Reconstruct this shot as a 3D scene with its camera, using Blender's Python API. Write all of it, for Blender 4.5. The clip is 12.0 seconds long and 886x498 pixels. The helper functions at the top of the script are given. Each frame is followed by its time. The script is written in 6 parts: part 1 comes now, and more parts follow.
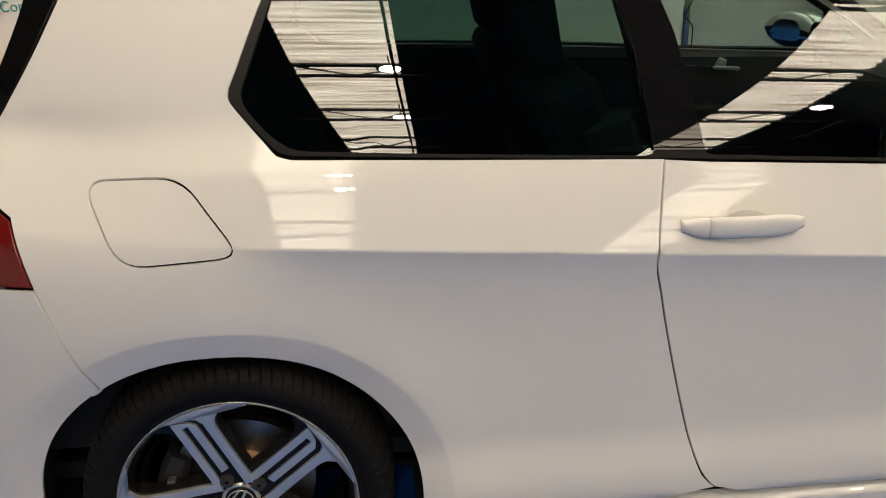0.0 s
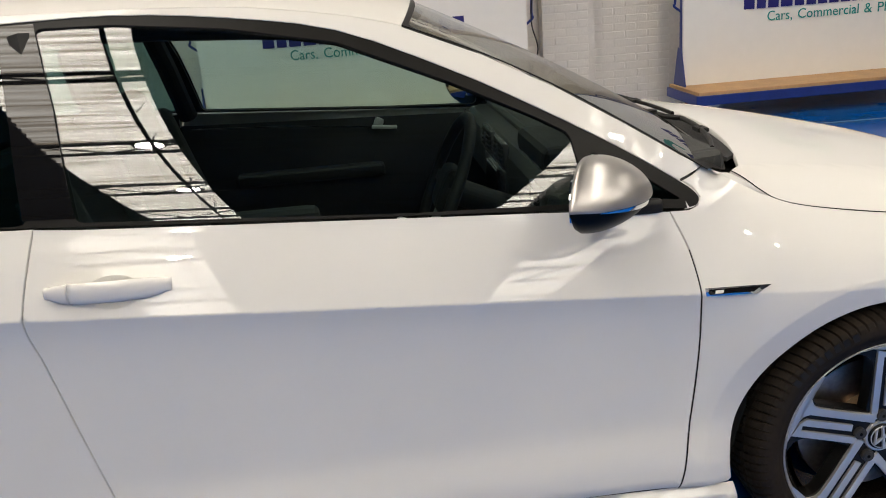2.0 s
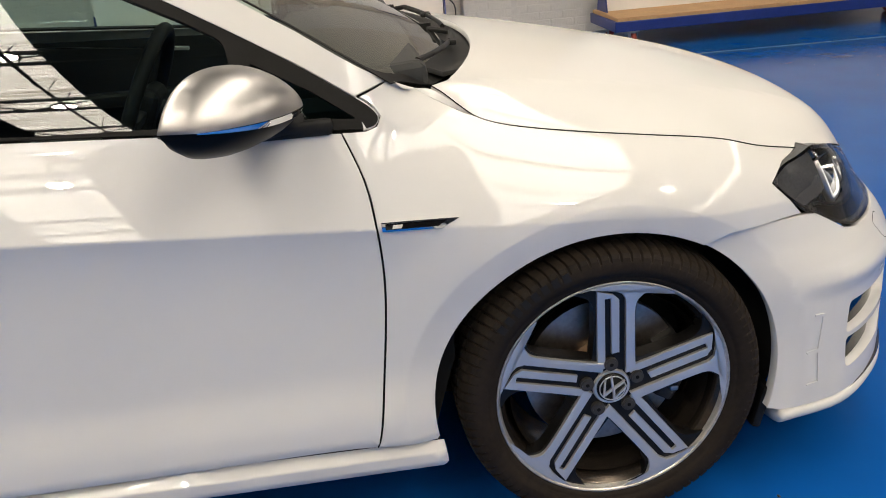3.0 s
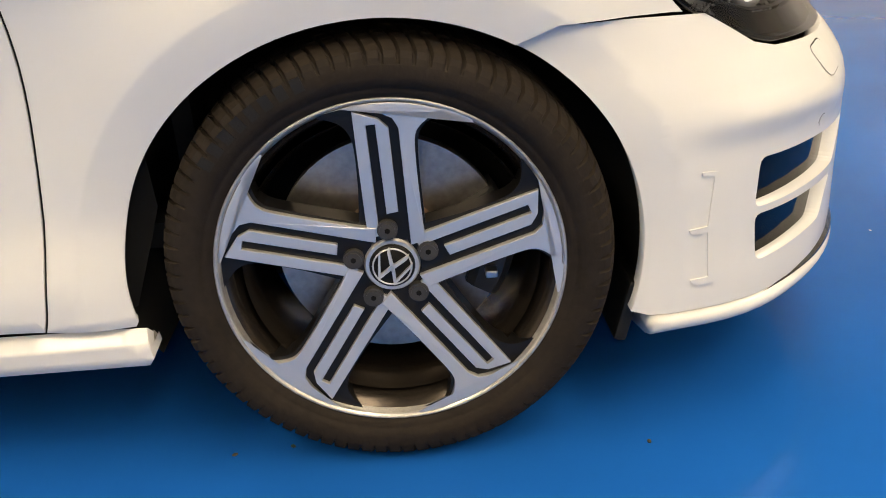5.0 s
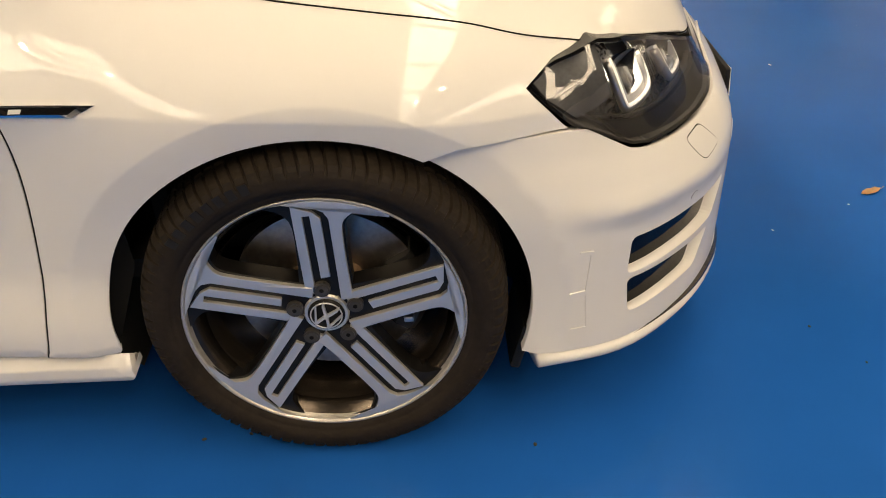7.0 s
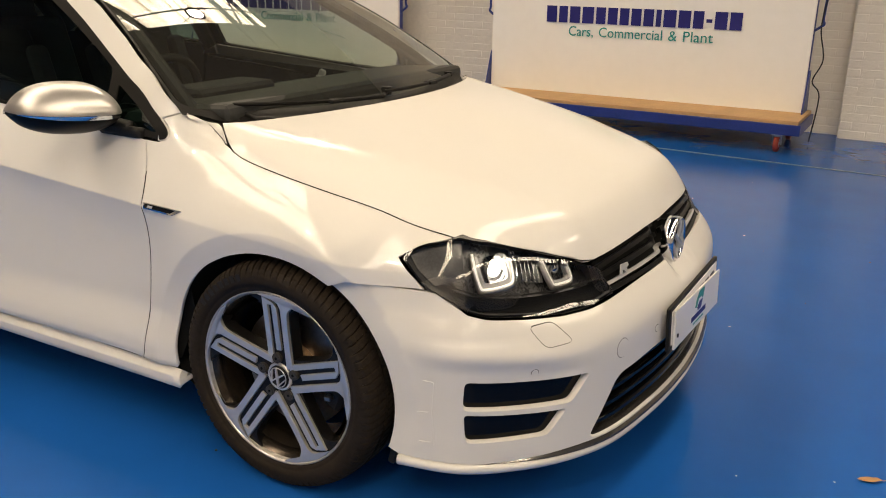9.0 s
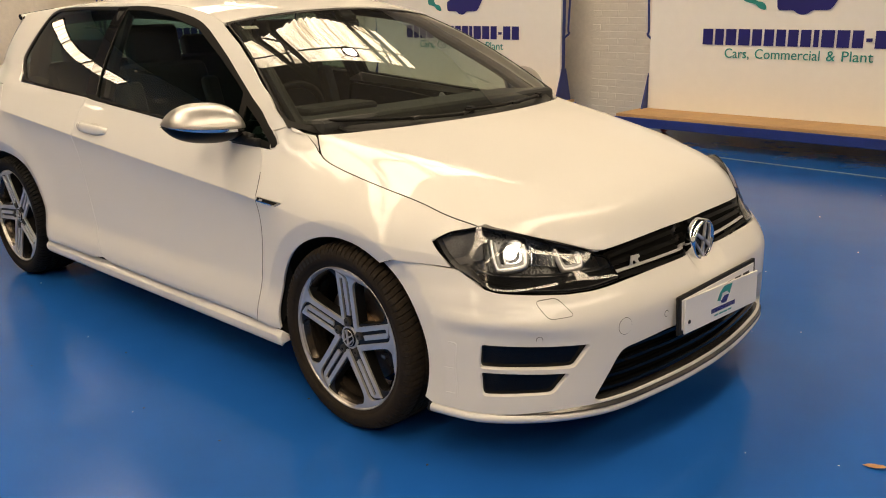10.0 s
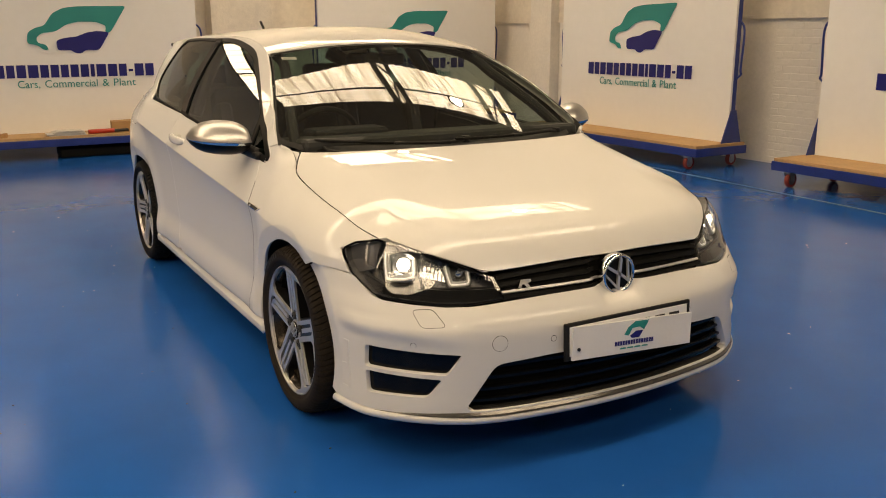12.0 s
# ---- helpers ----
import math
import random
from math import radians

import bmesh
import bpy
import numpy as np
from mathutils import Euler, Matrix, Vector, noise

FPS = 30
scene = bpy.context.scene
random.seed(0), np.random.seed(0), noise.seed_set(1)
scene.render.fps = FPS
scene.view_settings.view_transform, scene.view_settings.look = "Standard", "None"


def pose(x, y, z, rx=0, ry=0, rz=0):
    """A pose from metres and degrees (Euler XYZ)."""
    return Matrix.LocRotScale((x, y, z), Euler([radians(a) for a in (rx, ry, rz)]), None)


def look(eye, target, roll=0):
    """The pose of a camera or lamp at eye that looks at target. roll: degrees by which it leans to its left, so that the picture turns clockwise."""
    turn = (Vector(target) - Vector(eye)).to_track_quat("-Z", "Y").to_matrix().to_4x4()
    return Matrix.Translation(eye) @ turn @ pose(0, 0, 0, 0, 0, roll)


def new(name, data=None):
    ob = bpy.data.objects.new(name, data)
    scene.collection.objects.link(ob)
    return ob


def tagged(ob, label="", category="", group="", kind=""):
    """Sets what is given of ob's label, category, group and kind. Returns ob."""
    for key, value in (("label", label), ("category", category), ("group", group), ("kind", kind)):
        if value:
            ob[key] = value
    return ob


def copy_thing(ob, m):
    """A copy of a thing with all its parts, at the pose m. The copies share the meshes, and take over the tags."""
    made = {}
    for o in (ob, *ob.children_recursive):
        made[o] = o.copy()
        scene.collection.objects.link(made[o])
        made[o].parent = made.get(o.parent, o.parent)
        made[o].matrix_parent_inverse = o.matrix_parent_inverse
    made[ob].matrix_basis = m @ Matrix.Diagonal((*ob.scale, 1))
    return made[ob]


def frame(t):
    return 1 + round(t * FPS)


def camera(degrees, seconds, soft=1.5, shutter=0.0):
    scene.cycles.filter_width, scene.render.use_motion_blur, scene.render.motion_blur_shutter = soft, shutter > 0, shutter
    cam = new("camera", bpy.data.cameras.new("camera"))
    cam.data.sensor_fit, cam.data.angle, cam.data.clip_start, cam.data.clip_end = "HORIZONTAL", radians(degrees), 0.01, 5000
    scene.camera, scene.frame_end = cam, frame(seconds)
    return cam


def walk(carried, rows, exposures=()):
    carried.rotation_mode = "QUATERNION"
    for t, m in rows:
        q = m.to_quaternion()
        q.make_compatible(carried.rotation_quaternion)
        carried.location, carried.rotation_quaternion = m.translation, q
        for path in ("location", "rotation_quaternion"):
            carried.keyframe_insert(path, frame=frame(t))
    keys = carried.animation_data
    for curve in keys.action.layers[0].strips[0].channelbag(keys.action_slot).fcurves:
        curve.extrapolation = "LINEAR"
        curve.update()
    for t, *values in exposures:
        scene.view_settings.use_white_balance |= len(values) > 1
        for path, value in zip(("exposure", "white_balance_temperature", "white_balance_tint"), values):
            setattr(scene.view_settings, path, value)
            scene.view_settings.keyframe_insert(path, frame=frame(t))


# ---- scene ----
cam = camera(54.2, 12.0, 1.0)
PATH = [
    (0, (-0.997, -2.363, 1.428), (-0.86, -0.503, 0.706), -1.9),
    (0.5, (-0.834, -2.505, 1.453), (-0.7, -0.62, 0.796), -2.3),
    (1, (-0.522, -2.512, 1.428), (-0.381, -0.614, 0.813), -2.7),
    (1.5, (-0.188, -2.552, 1.414), (-0.048, -0.65, 0.812), -4.4),
    (2, (0.201, -2.522, 1.398), (0.36, -0.622, 0.796), -4.4),
    (2.5, (0.545, -2.444, 1.331), (0.712, -0.544, 0.73), -5.0),
    (3, (0.848, -2.356, 1.26), (1.025, -0.507, 0.519), -4.7),
    (3.5, (1.18, -2.243, 1.088), (1.313, -0.394, 0.339), -3.5),
    (3.7, (1.379, -2.101, 1.147), (1.302, -0.336, 0.209), -2.4),
    (5.3, (1.356, -1.963, 0.79), (1.414, -0.127, -0.002), -3.9),
    (5.5, (1.362, -1.967, 0.789), (1.409, -0.129, 0.001), -4.1),
    (6, (1.369, -2.035, 0.851), (1.401, -0.2, 0.058), -4.9),
    (6.5, (1.355, -2.088, 1.056), (1.401, -0.403, -0.021), -4.8),
    (7, (1.503, -2.045, 1.24), (1.523, -0.388, 0.12), -1.95),
    (7.5, (1.799, -2.143, 1.312), (1.367, -0.398, 0.438), 1.75),
    (7.7, (1.898, -2.222, 1.333), (1.37, -0.45, 0.574), 2.1),
    (9.3, (2.901, -2.536, 1.353), (1.898, -0.914, 0.75), 0.7),
    (9.5, (3.041, -2.586, 1.367), (1.982, -0.995, 0.775), 0.4),
    (10, (3.346, -2.582, 1.386), (2.035, -1.18, 0.825), -1.1),
    (10.5, (3.625, -2.491, 1.396), (2.194, -1.195, 0.871), -0.6),
    (11, (3.874, -2.356, 1.388), (2.369, -1.135, 0.892), -0.3),
    (11.5, (4.08, -2.133, 1.384), (2.478, -1.04, 0.899), -0.3),
    (12, (4.245, -1.915, 1.388), (2.563, -0.948, 0.906), -0.1),
]
walk(cam, [(t, look(eye, target, roll)) for t, eye, target, roll in PATH],
     [(0, -0.30, 7200, 10), (1.0, -0.16, 6400, 9), (2.5, -0.10, 6430, 9), (3.7, 0.11, 7050, 9), (5.3, 0.63, 7800, 8), (6.0, 0.77, 7700, 8), (6.5, 0.70, 8150, 7), (7.0, -0.04, 8400, 11), (7.7, -0.28, 9100, 12), (9.3, -0.10, 7700, 11), (10.5, -0.27, 9000, 12), (12, -0.36, 9100, 12)])


# ---- world and light ----
world = bpy.data.worlds.new("world")
scene.world = world
world.use_nodes = True
wn = world.node_tree
sky = wn.nodes.new("ShaderNodeTexSky")
sky.sky_type, sky.sun_disc, sky.sun_elevation, sky.sun_rotation = "NISHITA", False, radians(50), radians(200)
wn.links.new(sky.outputs[0], wn.nodes["Background"].inputs[0])
wn.nodes["Background"].inputs[1].default_value = 0.1

SKYLIGHT_POWER = 12.9
LAMP_POWER = 300.0
ROOF_Z = 5.0


# ---- materials ----
def material(name, color, rough=0.5, metal=0.0, coat=0.0, noise_scale=0.0, vary=0.0, bump=0.0, bump_scale=0.0, spec=0.5):
    m = bpy.data.materials.new(name)
    m.use_nodes = True
    nt = m.node_tree
    b = nt.nodes["Principled BSDF"]
    b.inputs["Base Color"].default_value = (*color, 1)
    b.inputs["Roughness"].default_value = rough
    b.inputs["Metallic"].default_value = metal
    b.inputs["Coat Weight"].default_value = coat
    b.inputs["Coat Roughness"].default_value = 0.012
    b.inputs["Specular IOR Level"].default_value = spec
    tc = nt.nodes.new("ShaderNodeTexCoord")
    if vary:
        n = nt.nodes.new("ShaderNodeTexNoise")
        n.inputs["Scale"].default_value, n.inputs["Detail"].default_value = noise_scale, 6
        nt.links.new(tc.outputs["Object"], n.inputs["Vector"])
        n2 = nt.nodes.new("ShaderNodeTexNoise")
        n2.inputs["Scale"].default_value, n2.inputs["Detail"].default_value = noise_scale * 9, 4
        nt.links.new(tc.outputs["Object"], n2.inputs["Vector"])
        add = nt.nodes.new("ShaderNodeMath")
        add.operation = "ADD"
        nt.links.new(n.outputs["Fac"], add.inputs[0])
        nt.links.new(n2.outputs["Fac"], add.inputs[1])
        r = nt.nodes.new("ShaderNodeValToRGB")
        r.color_ramp.elements[0].position, r.color_ramp.elements[1].position = 0.24, 0.76
        r.color_ramp.elements[0].color = (*[c * (1 - vary) for c in color], 1)
        r.color_ramp.elements[1].color = (*[min(1, c * (1 + vary)) for c in color], 1)
        half = nt.nodes.new("ShaderNodeMath")
        half.operation = "MULTIPLY"
        half.inputs[1].default_value = 0.5
        nt.links.new(add.outputs[0], half.inputs[0])
        nt.links.new(half.outputs[0], r.inputs[0])
        nt.links.new(r.outputs[0], b.inputs["Base Color"])
        rr = nt.nodes.new("ShaderNodeMapRange")
        rr.inputs["To Min"].default_value, rr.inputs["To Max"].default_value = max(0, rough - 0.08), min(1, rough + 0.08)
        nt.links.new(half.outputs[0], rr.inputs[0])
        nt.links.new(rr.outputs[0], b.inputs["Roughness"])
    if bump:
        n3 = nt.nodes.new("ShaderNodeTexNoise")
        n3.inputs["Scale"].default_value, n3.inputs["Detail"].default_value = bump_scale, 5
        nt.links.new(tc.outputs["Object"], n3.inputs["Vector"])
        bp = nt.nodes.new("ShaderNodeBump")
        bp.inputs["Strength"].default_value, bp.inputs["Distance"].default_value = 1.0, bump
        nt.links.new(n3.outputs["Fac"], bp.inputs["Height"])
        nt.links.new(bp.outputs[0], b.inputs["Normal"])
    return m


def glowing(name, color, strength):
    m = bpy.data.materials.new(name)
    m.use_nodes = True
    b = m.node_tree.nodes["Principled BSDF"]
    b.inputs["Base Color"].default_value = (*color, 1)
    b.inputs["Emission Color"].default_value = (*color, 1)
    b.inputs["Emission Strength"].default_value = strength
    return m


def clear_glass(name, tint, rough=0.0, gloss=0.085, dust=0.0):
    """A thin pane: tinted transparency under a gloss that grows at grazing angles, with a pale film mixed in for dust
    and painted haze.
    """
    m = bpy.data.materials.new(name)
    m.use_nodes = True
    nt = m.node_tree
    nt.nodes.remove(nt.nodes["Principled BSDF"])
    tr = nt.nodes.new("ShaderNodeBsdfTransparent")
    tr.inputs[0].default_value = (*tint, 1)
    gl = nt.nodes.new("ShaderNodeBsdfGlossy")
    gl.inputs["Roughness"].default_value = rough
    lw = nt.nodes.new("ShaderNodeLayerWeight")
    lw.inputs["Blend"].default_value = 0.5
    pw = nt.nodes.new("ShaderNodeMath")
    pw.operation = "POWER"
    pw.inputs[1].default_value = 4.5
    nt.links.new(lw.outputs["Facing"], pw.inputs[0])
    fr = nt.nodes.new("ShaderNodeMath")
    fr.operation = "MULTIPLY_ADD"
    fr.inputs[1].default_value, fr.inputs[2].default_value = 0.92, gloss
    nt.links.new(pw.outputs[0], fr.inputs[0])
    mix = nt.nodes.new("ShaderNodeMixShader")
    nt.links.new(fr.outputs[0], mix.inputs[0])
    nt.links.new(gl.outputs[0], mix.inputs[2])
    if dust:
        film = nt.nodes.new("ShaderNodeMixShader")
        film.inputs[0].default_value = dust
        df = nt.nodes.new("ShaderNodeBsdfDiffuse")
        df.inputs[0].default_value = (0.55, 0.50, 0.44, 1)
        nt.links.new(tr.outputs[0], film.inputs[1])
        nt.links.new(df.outputs[0], film.inputs[2])
        nt.links.new(film.outputs[0], mix.inputs[1])
    else:
        nt.links.new(tr.outputs[0], mix.inputs[1])
    nt.links.new(mix.outputs[0], nt.nodes["Material Output"].inputs[0])
    return m


PAINT = material("white_car_paint", (0.68, 0.668, 0.645), 0.5, 0, 0.8, spec=0.0)
BLACK_TRIM = material("black_trim", (0.008, 0.0075, 0.007), 0.45, 0, 0.0, 20, 0.2, spec=0.16)
PILLAR_BLACK = material("gloss_black", (0.006, 0.006, 0.0065), 0.02, 0, 0.0, spec=0.3)
DARK_PLASTIC = material("dark_plastic", (0.012, 0.012, 0.012), 0.55, 0, 0, 30, 0.25, 0.0004, 400, spec=0.22)
VOID = material("dark_inner", (0.006, 0.006, 0.006), 0.85, spec=0.1)
GLOSS_BLACK = material("piano_black", (0.004, 0.004, 0.0042), 0.07, 0, 0.0, spec=0.2)
INTAKE_BLACK = material("intake_black", (0.004, 0.004, 0.004), 0.35, 0, 0, 20, 0.2, spec=0.10)
LAMP_GREY = material("lamp_grey", (0.09, 0.09, 0.092), 0.25, 0.2, 0, 20, 0.3)
LAMP_BACK = material("lamp_back_reflector", (0.16, 0.16, 0.162), 0.28, 0.7, 0, 20, 0.3)
GLITTER = material("fluted_reflector", (0.55, 0.55, 0.55), 0.12, 0.9, 0, 30, 0.1, 0.006, 220)
U_FRAME = material("pale_lamp_frame", (0.52, 0.52, 0.52), 0.25, 0.25, 0.3, 30, 0.05)
SILVER = material("satin_silver", (0.62, 0.62, 0.62), 0.32, 0.55, 0, 30, 0.04)
STRIP_GREY = material("dark_grey_strip", (0.12, 0.115, 0.11), 0.16, 0.7, 0, 60, 0.25)
CAP_SILVER = material("brushed_silver", (0.50, 0.485, 0.47), 0.36, 1.0, 0, 30, 0.05)
RUBBER = material("tyre_rubber", (0.0072, 0.0066, 0.0062), 0.70, 0, 0, 9, 0.35, 0.0006, 160, spec=0.14)
DUSTY_RUBBER = material("dusty_tyre_rubber", (0.019, 0.0145, 0.011), 0.75, 0, 0, 9, 0.45, 0.0006, 160, spec=0.14)
TREAD_DUST = material("dusty_tread_rubber", (0.022, 0.0165, 0.0118), 0.85, 0, 0, 14, 0.5, 0.0008, 120, spec=0.12)
POLISHED = material("machined_alloy", (0.68, 0.66, 0.63), 0.30, 0.7, 0.0)
SCUFFED = material("scuffed_rim_edge", (0.50, 0.47, 0.43), 0.40, 0.7, 0, 70, 0.45)
BOLT_GREY = material("bolt_cap_grey", (0.045, 0.042, 0.038), 0.45, 0.2, 0, 60, 0.25)
RIM_DARK = material("dark_grey_alloy", (0.008, 0.0075, 0.0075), 0.34, 0.0, 0.0, 12, 0.25, spec=0.25)
BARREL = material("grey_brown_barrel", (0.065, 0.053, 0.043), 0.24, 0.8, 0.0, 8, 0.35, spec=0.4)
DISC = material("worn_brake_disc", (0.40, 0.365, 0.33), 0.36, 1.0, 0, 10, 0.35)
RUST = material("rusty_hat", (0.36, 0.24, 0.15), 0.55, 0.6, 0, 20, 0.35)
CALIPER = material("dark_caliper", (0.03, 0.03, 0.032), 0.5, 0.3, 0, 20, 0.3)
CHROME = material("chrome", (0.75, 0.75, 0.76), 0.07, 1.0)
MATT_CHROME = material("matt_chrome", (0.58, 0.57, 0.56), 0.36, 1.0, 0, 30, 0.05)
EMBLEM_DARK = material("emblem_dark", (0.008, 0.008, 0.008), 0.4, 0, 0.0, spec=0.15)
GLASS_DARK = clear_glass("privacy_glass", (0.20, 0.34, 0.31))
GLASS_GREEN = clear_glass("green_tinted_glass", (0.60, 0.725, 0.69))
# pale film for dust and for the warm veil reflected in the screen
GLASS_SCREEN = clear_glass("windscreen_glass", (0.72, 0.77, 0.73), dust=0.022)
LAMP_GLASS = clear_glass("lamp_glass", (0.92, 0.93, 0.94))
MIRROR = material("mirror_glass", (0.85, 0.86, 0.88), 0.01, 1.0)
CABIN = material("black_cabin_plastic", (0.011, 0.011, 0.0115), 0.6, 0, 0, 25, 0.25, 0.0004, 300, spec=0.3)
DASH = material("dark_grey_dash", (0.030, 0.031, 0.030), 0.55, 0, 0, 25, 0.2, 0.0004, 300, spec=0.3)
SEAT = material("dark_seat_cloth", (0.018, 0.018, 0.019), 0.9, 0, 0, 40, 0.3, 0.0006, 500)
SEAT_GREY = material("grey_seat_panel", (0.034, 0.036, 0.038), 0.85, 0, 0, 40, 0.25, 0.0006, 500)
HEADLINER = material("light_headliner", (0.30, 0.30, 0.29), 0.9, 0, 0, 40, 0.1)
RED_LAMP = material("red_lamp_plastic", (0.13, 0.006, 0.005), 0.08, 0, 0.6)
LED = glowing("led_white", (1.0, 0.98, 0.94), 0.4)
BEAM = glowing("headlamp_projector", (1.0, 0.98, 0.92), 22.0)
REFLECTOR = material("lamp_reflector", (0.62, 0.62, 0.62), 0.14, 1.0, 0, 30, 0.05)
PLATE_WHITE = material("white_plate", (0.80, 0.79, 0.77), 0.35, 0, 0.3, 10, 0.03)
INK = material("black_ink", (0.01, 0.01, 0.012), 0.5)
NAVY = material("navy_vinyl", (0.010, 0.010, 0.15), 0.4, 0, 0, 10, 0.05)
TEAL = material("teal_vinyl", (0.003, 0.25, 0.23), 0.4, 0, 0, 10, 0.05)
BOARD = material("white_board", (0.86, 0.84, 0.80), 0.32, 0, 0.2, 1.2, 0.03)
BLUE_STEEL = material("blue_painted_steel", (0.012, 0.032, 0.20), 0.38, 0, 0.2, 8, 0.25)
WOOD = material("pine_plank", (0.50, 0.30, 0.14), 0.6, 0, 0, 6, 0.25, 0.0008, 60)
CASTOR_RED = material("red_castor_tyre", (0.28, 0.035, 0.018), 0.5, 0, 0, 20, 0.3)
GALV = material("galvanised_steel", (0.48, 0.48, 0.48), 0.35, 1.0, 0, 20, 0.2)
STEEL_DARK = material("dark_roof_steel", (0.014, 0.0145, 0.016), 0.6, 0.2, 0, 5, 0.3)
ROOF_DARK = material("dark_roof_sheet", (0.036, 0.042, 0.056), 0.8, 0, 0, 2, 0.35)
LEAF = material("dry_leaf", (0.35, 0.20, 0.09), 0.8, 0, 0, 60, 0.4)
GRIT = material("dark_grit", (0.05, 0.04, 0.03), 0.9)
LINE_PAINT = material("worn_line_paint", (0.10, 0.17, 0.26), 0.5, 0, 0, 14, 0.5)
KRAFT = material("cardboard", (0.42, 0.24, 0.11), 0.8, 0, 0, 14, 0.12)
RED_TOOL = material("red_plastic", (0.45, 0.03, 0.015), 0.4)
PAPER = material("paper", (0.6, 0.58, 0.55), 0.7, 0, 0, 20, 0.1)


WHITEWASH = material("whitewashed_brick", (0.84, 0.79, 0.72), 0.75, 0, 0, 2.2, 0.06, 0.004, 55)
MORTAR = material("whitewashed_joint", (0.83, 0.78, 0.71), 0.85, 0, 0, 3, 0.10, 0.002, 60)
PLASTER = material("cream_plaster", (0.77, 0.70, 0.60), 0.85, 0, 0, 1.5, 0.15, 0.003, 40)


FLOOR = material("blue_epoxy_floor", (0.0035, 0.087, 0.358), 0.18, 0, 0.0, 0.35, 0.16, 0.0004, 14, spec=0.18)


def skylight_sheet():
    """Weathered translucent roof sheet with streaks that run down the corrugation."""
    m = bpy.data.materials.new("skylight_sheet")
    m.use_nodes = True
    nt = m.node_tree
    b = nt.nodes["Principled BSDF"]
    tc = nt.nodes.new("ShaderNodeTexCoord")
    mp = nt.nodes.new("ShaderNodeMapping")
    mp.inputs["Scale"].default_value = (0.7, 14, 1)
    nt.links.new(tc.outputs["Object"], mp.inputs[0])
    n = nt.nodes.new("ShaderNodeTexNoise")
    n.inputs["Scale"].default_value, n.inputs["Detail"].default_value = 1.0, 7
    nt.links.new(mp.outputs[0], n.inputs["Vector"])
    r = nt.nodes.new("ShaderNodeValToRGB")
    r.color_ramp.elements[0].position, r.color_ramp.elements[1].position = 0.35, 0.60
    r.color_ramp.elements[0].color = (0.30, 0.24, 0.17, 1)
    r.color_ramp.elements[1].color = (1.0, 0.93, 0.82, 1)
    nt.links.new(n.outputs["Fac"], r.inputs[0])
    nt.links.new(r.outputs[0], b.inputs["Emission Color"])
    b.inputs["Emission Strength"].default_value = SKYLIGHT_POWER
    b.inputs["Base Color"].default_value = (0.5, 0.47, 0.42, 1)
    return m


SKYLIGHT = skylight_sheet()
HIGHBAY = glowing("highbay_led", (1.0, 0.90, 0.76), LAMP_POWER)


# ---- mesh helpers ----
def from_bm(name, bm, mat, smooth=False):
    me = bpy.data.meshes.new(name)
    bm.to_mesh(me)
    bm.free()
    me.materials.append(mat)
    if smooth:
        me.shade_smooth()
    return new(name, me)


def part(name, bm, mat, parent, label="", smooth=False):
    ob = from_bm(name, bm, mat, smooth)
    ob.parent = parent
    return tagged(ob, label)


def thing(name, label, category, at=(0, 0, 0), group="", kind=""):
    ob = new(name)
    ob.location = at
    return tagged(ob, label, category, group, kind)


def add_box(bm, size, m=None, bevel=0.0, segs=2):
    made = bmesh.ops.create_cube(bm, size=1.0)
    vs = made["verts"]
    bmesh.ops.scale(bm, vec=size, verts=vs)
    if bevel:
        es = list({e for v in vs for e in v.link_edges})
        res = bmesh.ops.bevel(bm, geom=es, offset=bevel, segments=segs, profile=0.6, affect="EDGES")
        vs = list({v for f in res["faces"] for v in f.verts} | {v for v in vs if v.is_valid})
    if m is not None:
        bmesh.ops.transform(bm, matrix=m, verts=vs)
    return vs


def box(size, m=None, bevel=0.0, segs=2):
    bm = bmesh.new()
    add_box(bm, size, m, bevel, segs)
    return bm


def add_cyl(bm, r, h, m=None, r2=None, n=24, cap=True):
    made = bmesh.ops.create_cone(bm, cap_ends=cap, segments=n, radius1=r, radius2=r if r2 is None else r2, depth=h)
    if m is not None:
        bmesh.ops.transform(bm, matrix=m, verts=made["verts"])
    return made["verts"]


def cyl(r, h, m=None, r2=None, n=24):
    bm = bmesh.new()
    add_cyl(bm, r, h, m, r2, n)
    return bm


def lathe(profile, n=64, axis="y"):
    """Turns (radius, along) points round the y axis."""
    bm = bmesh.new()
    rings = []
    for k in range(n):
        a = 2 * math.pi * k / n
        rings.append([bm.verts.new((r * math.cos(a), h, r * math.sin(a))) for r, h in profile])
    for k in range(n):
        p, q = rings[k], rings[(k + 1) % n]
        for i in range(len(profile) - 1):
            bm.faces.new((p[i], p[i + 1], q[i + 1], q[i]))
    bmesh.ops.recalc_face_normals(bm, faces=bm.faces)
    return bm


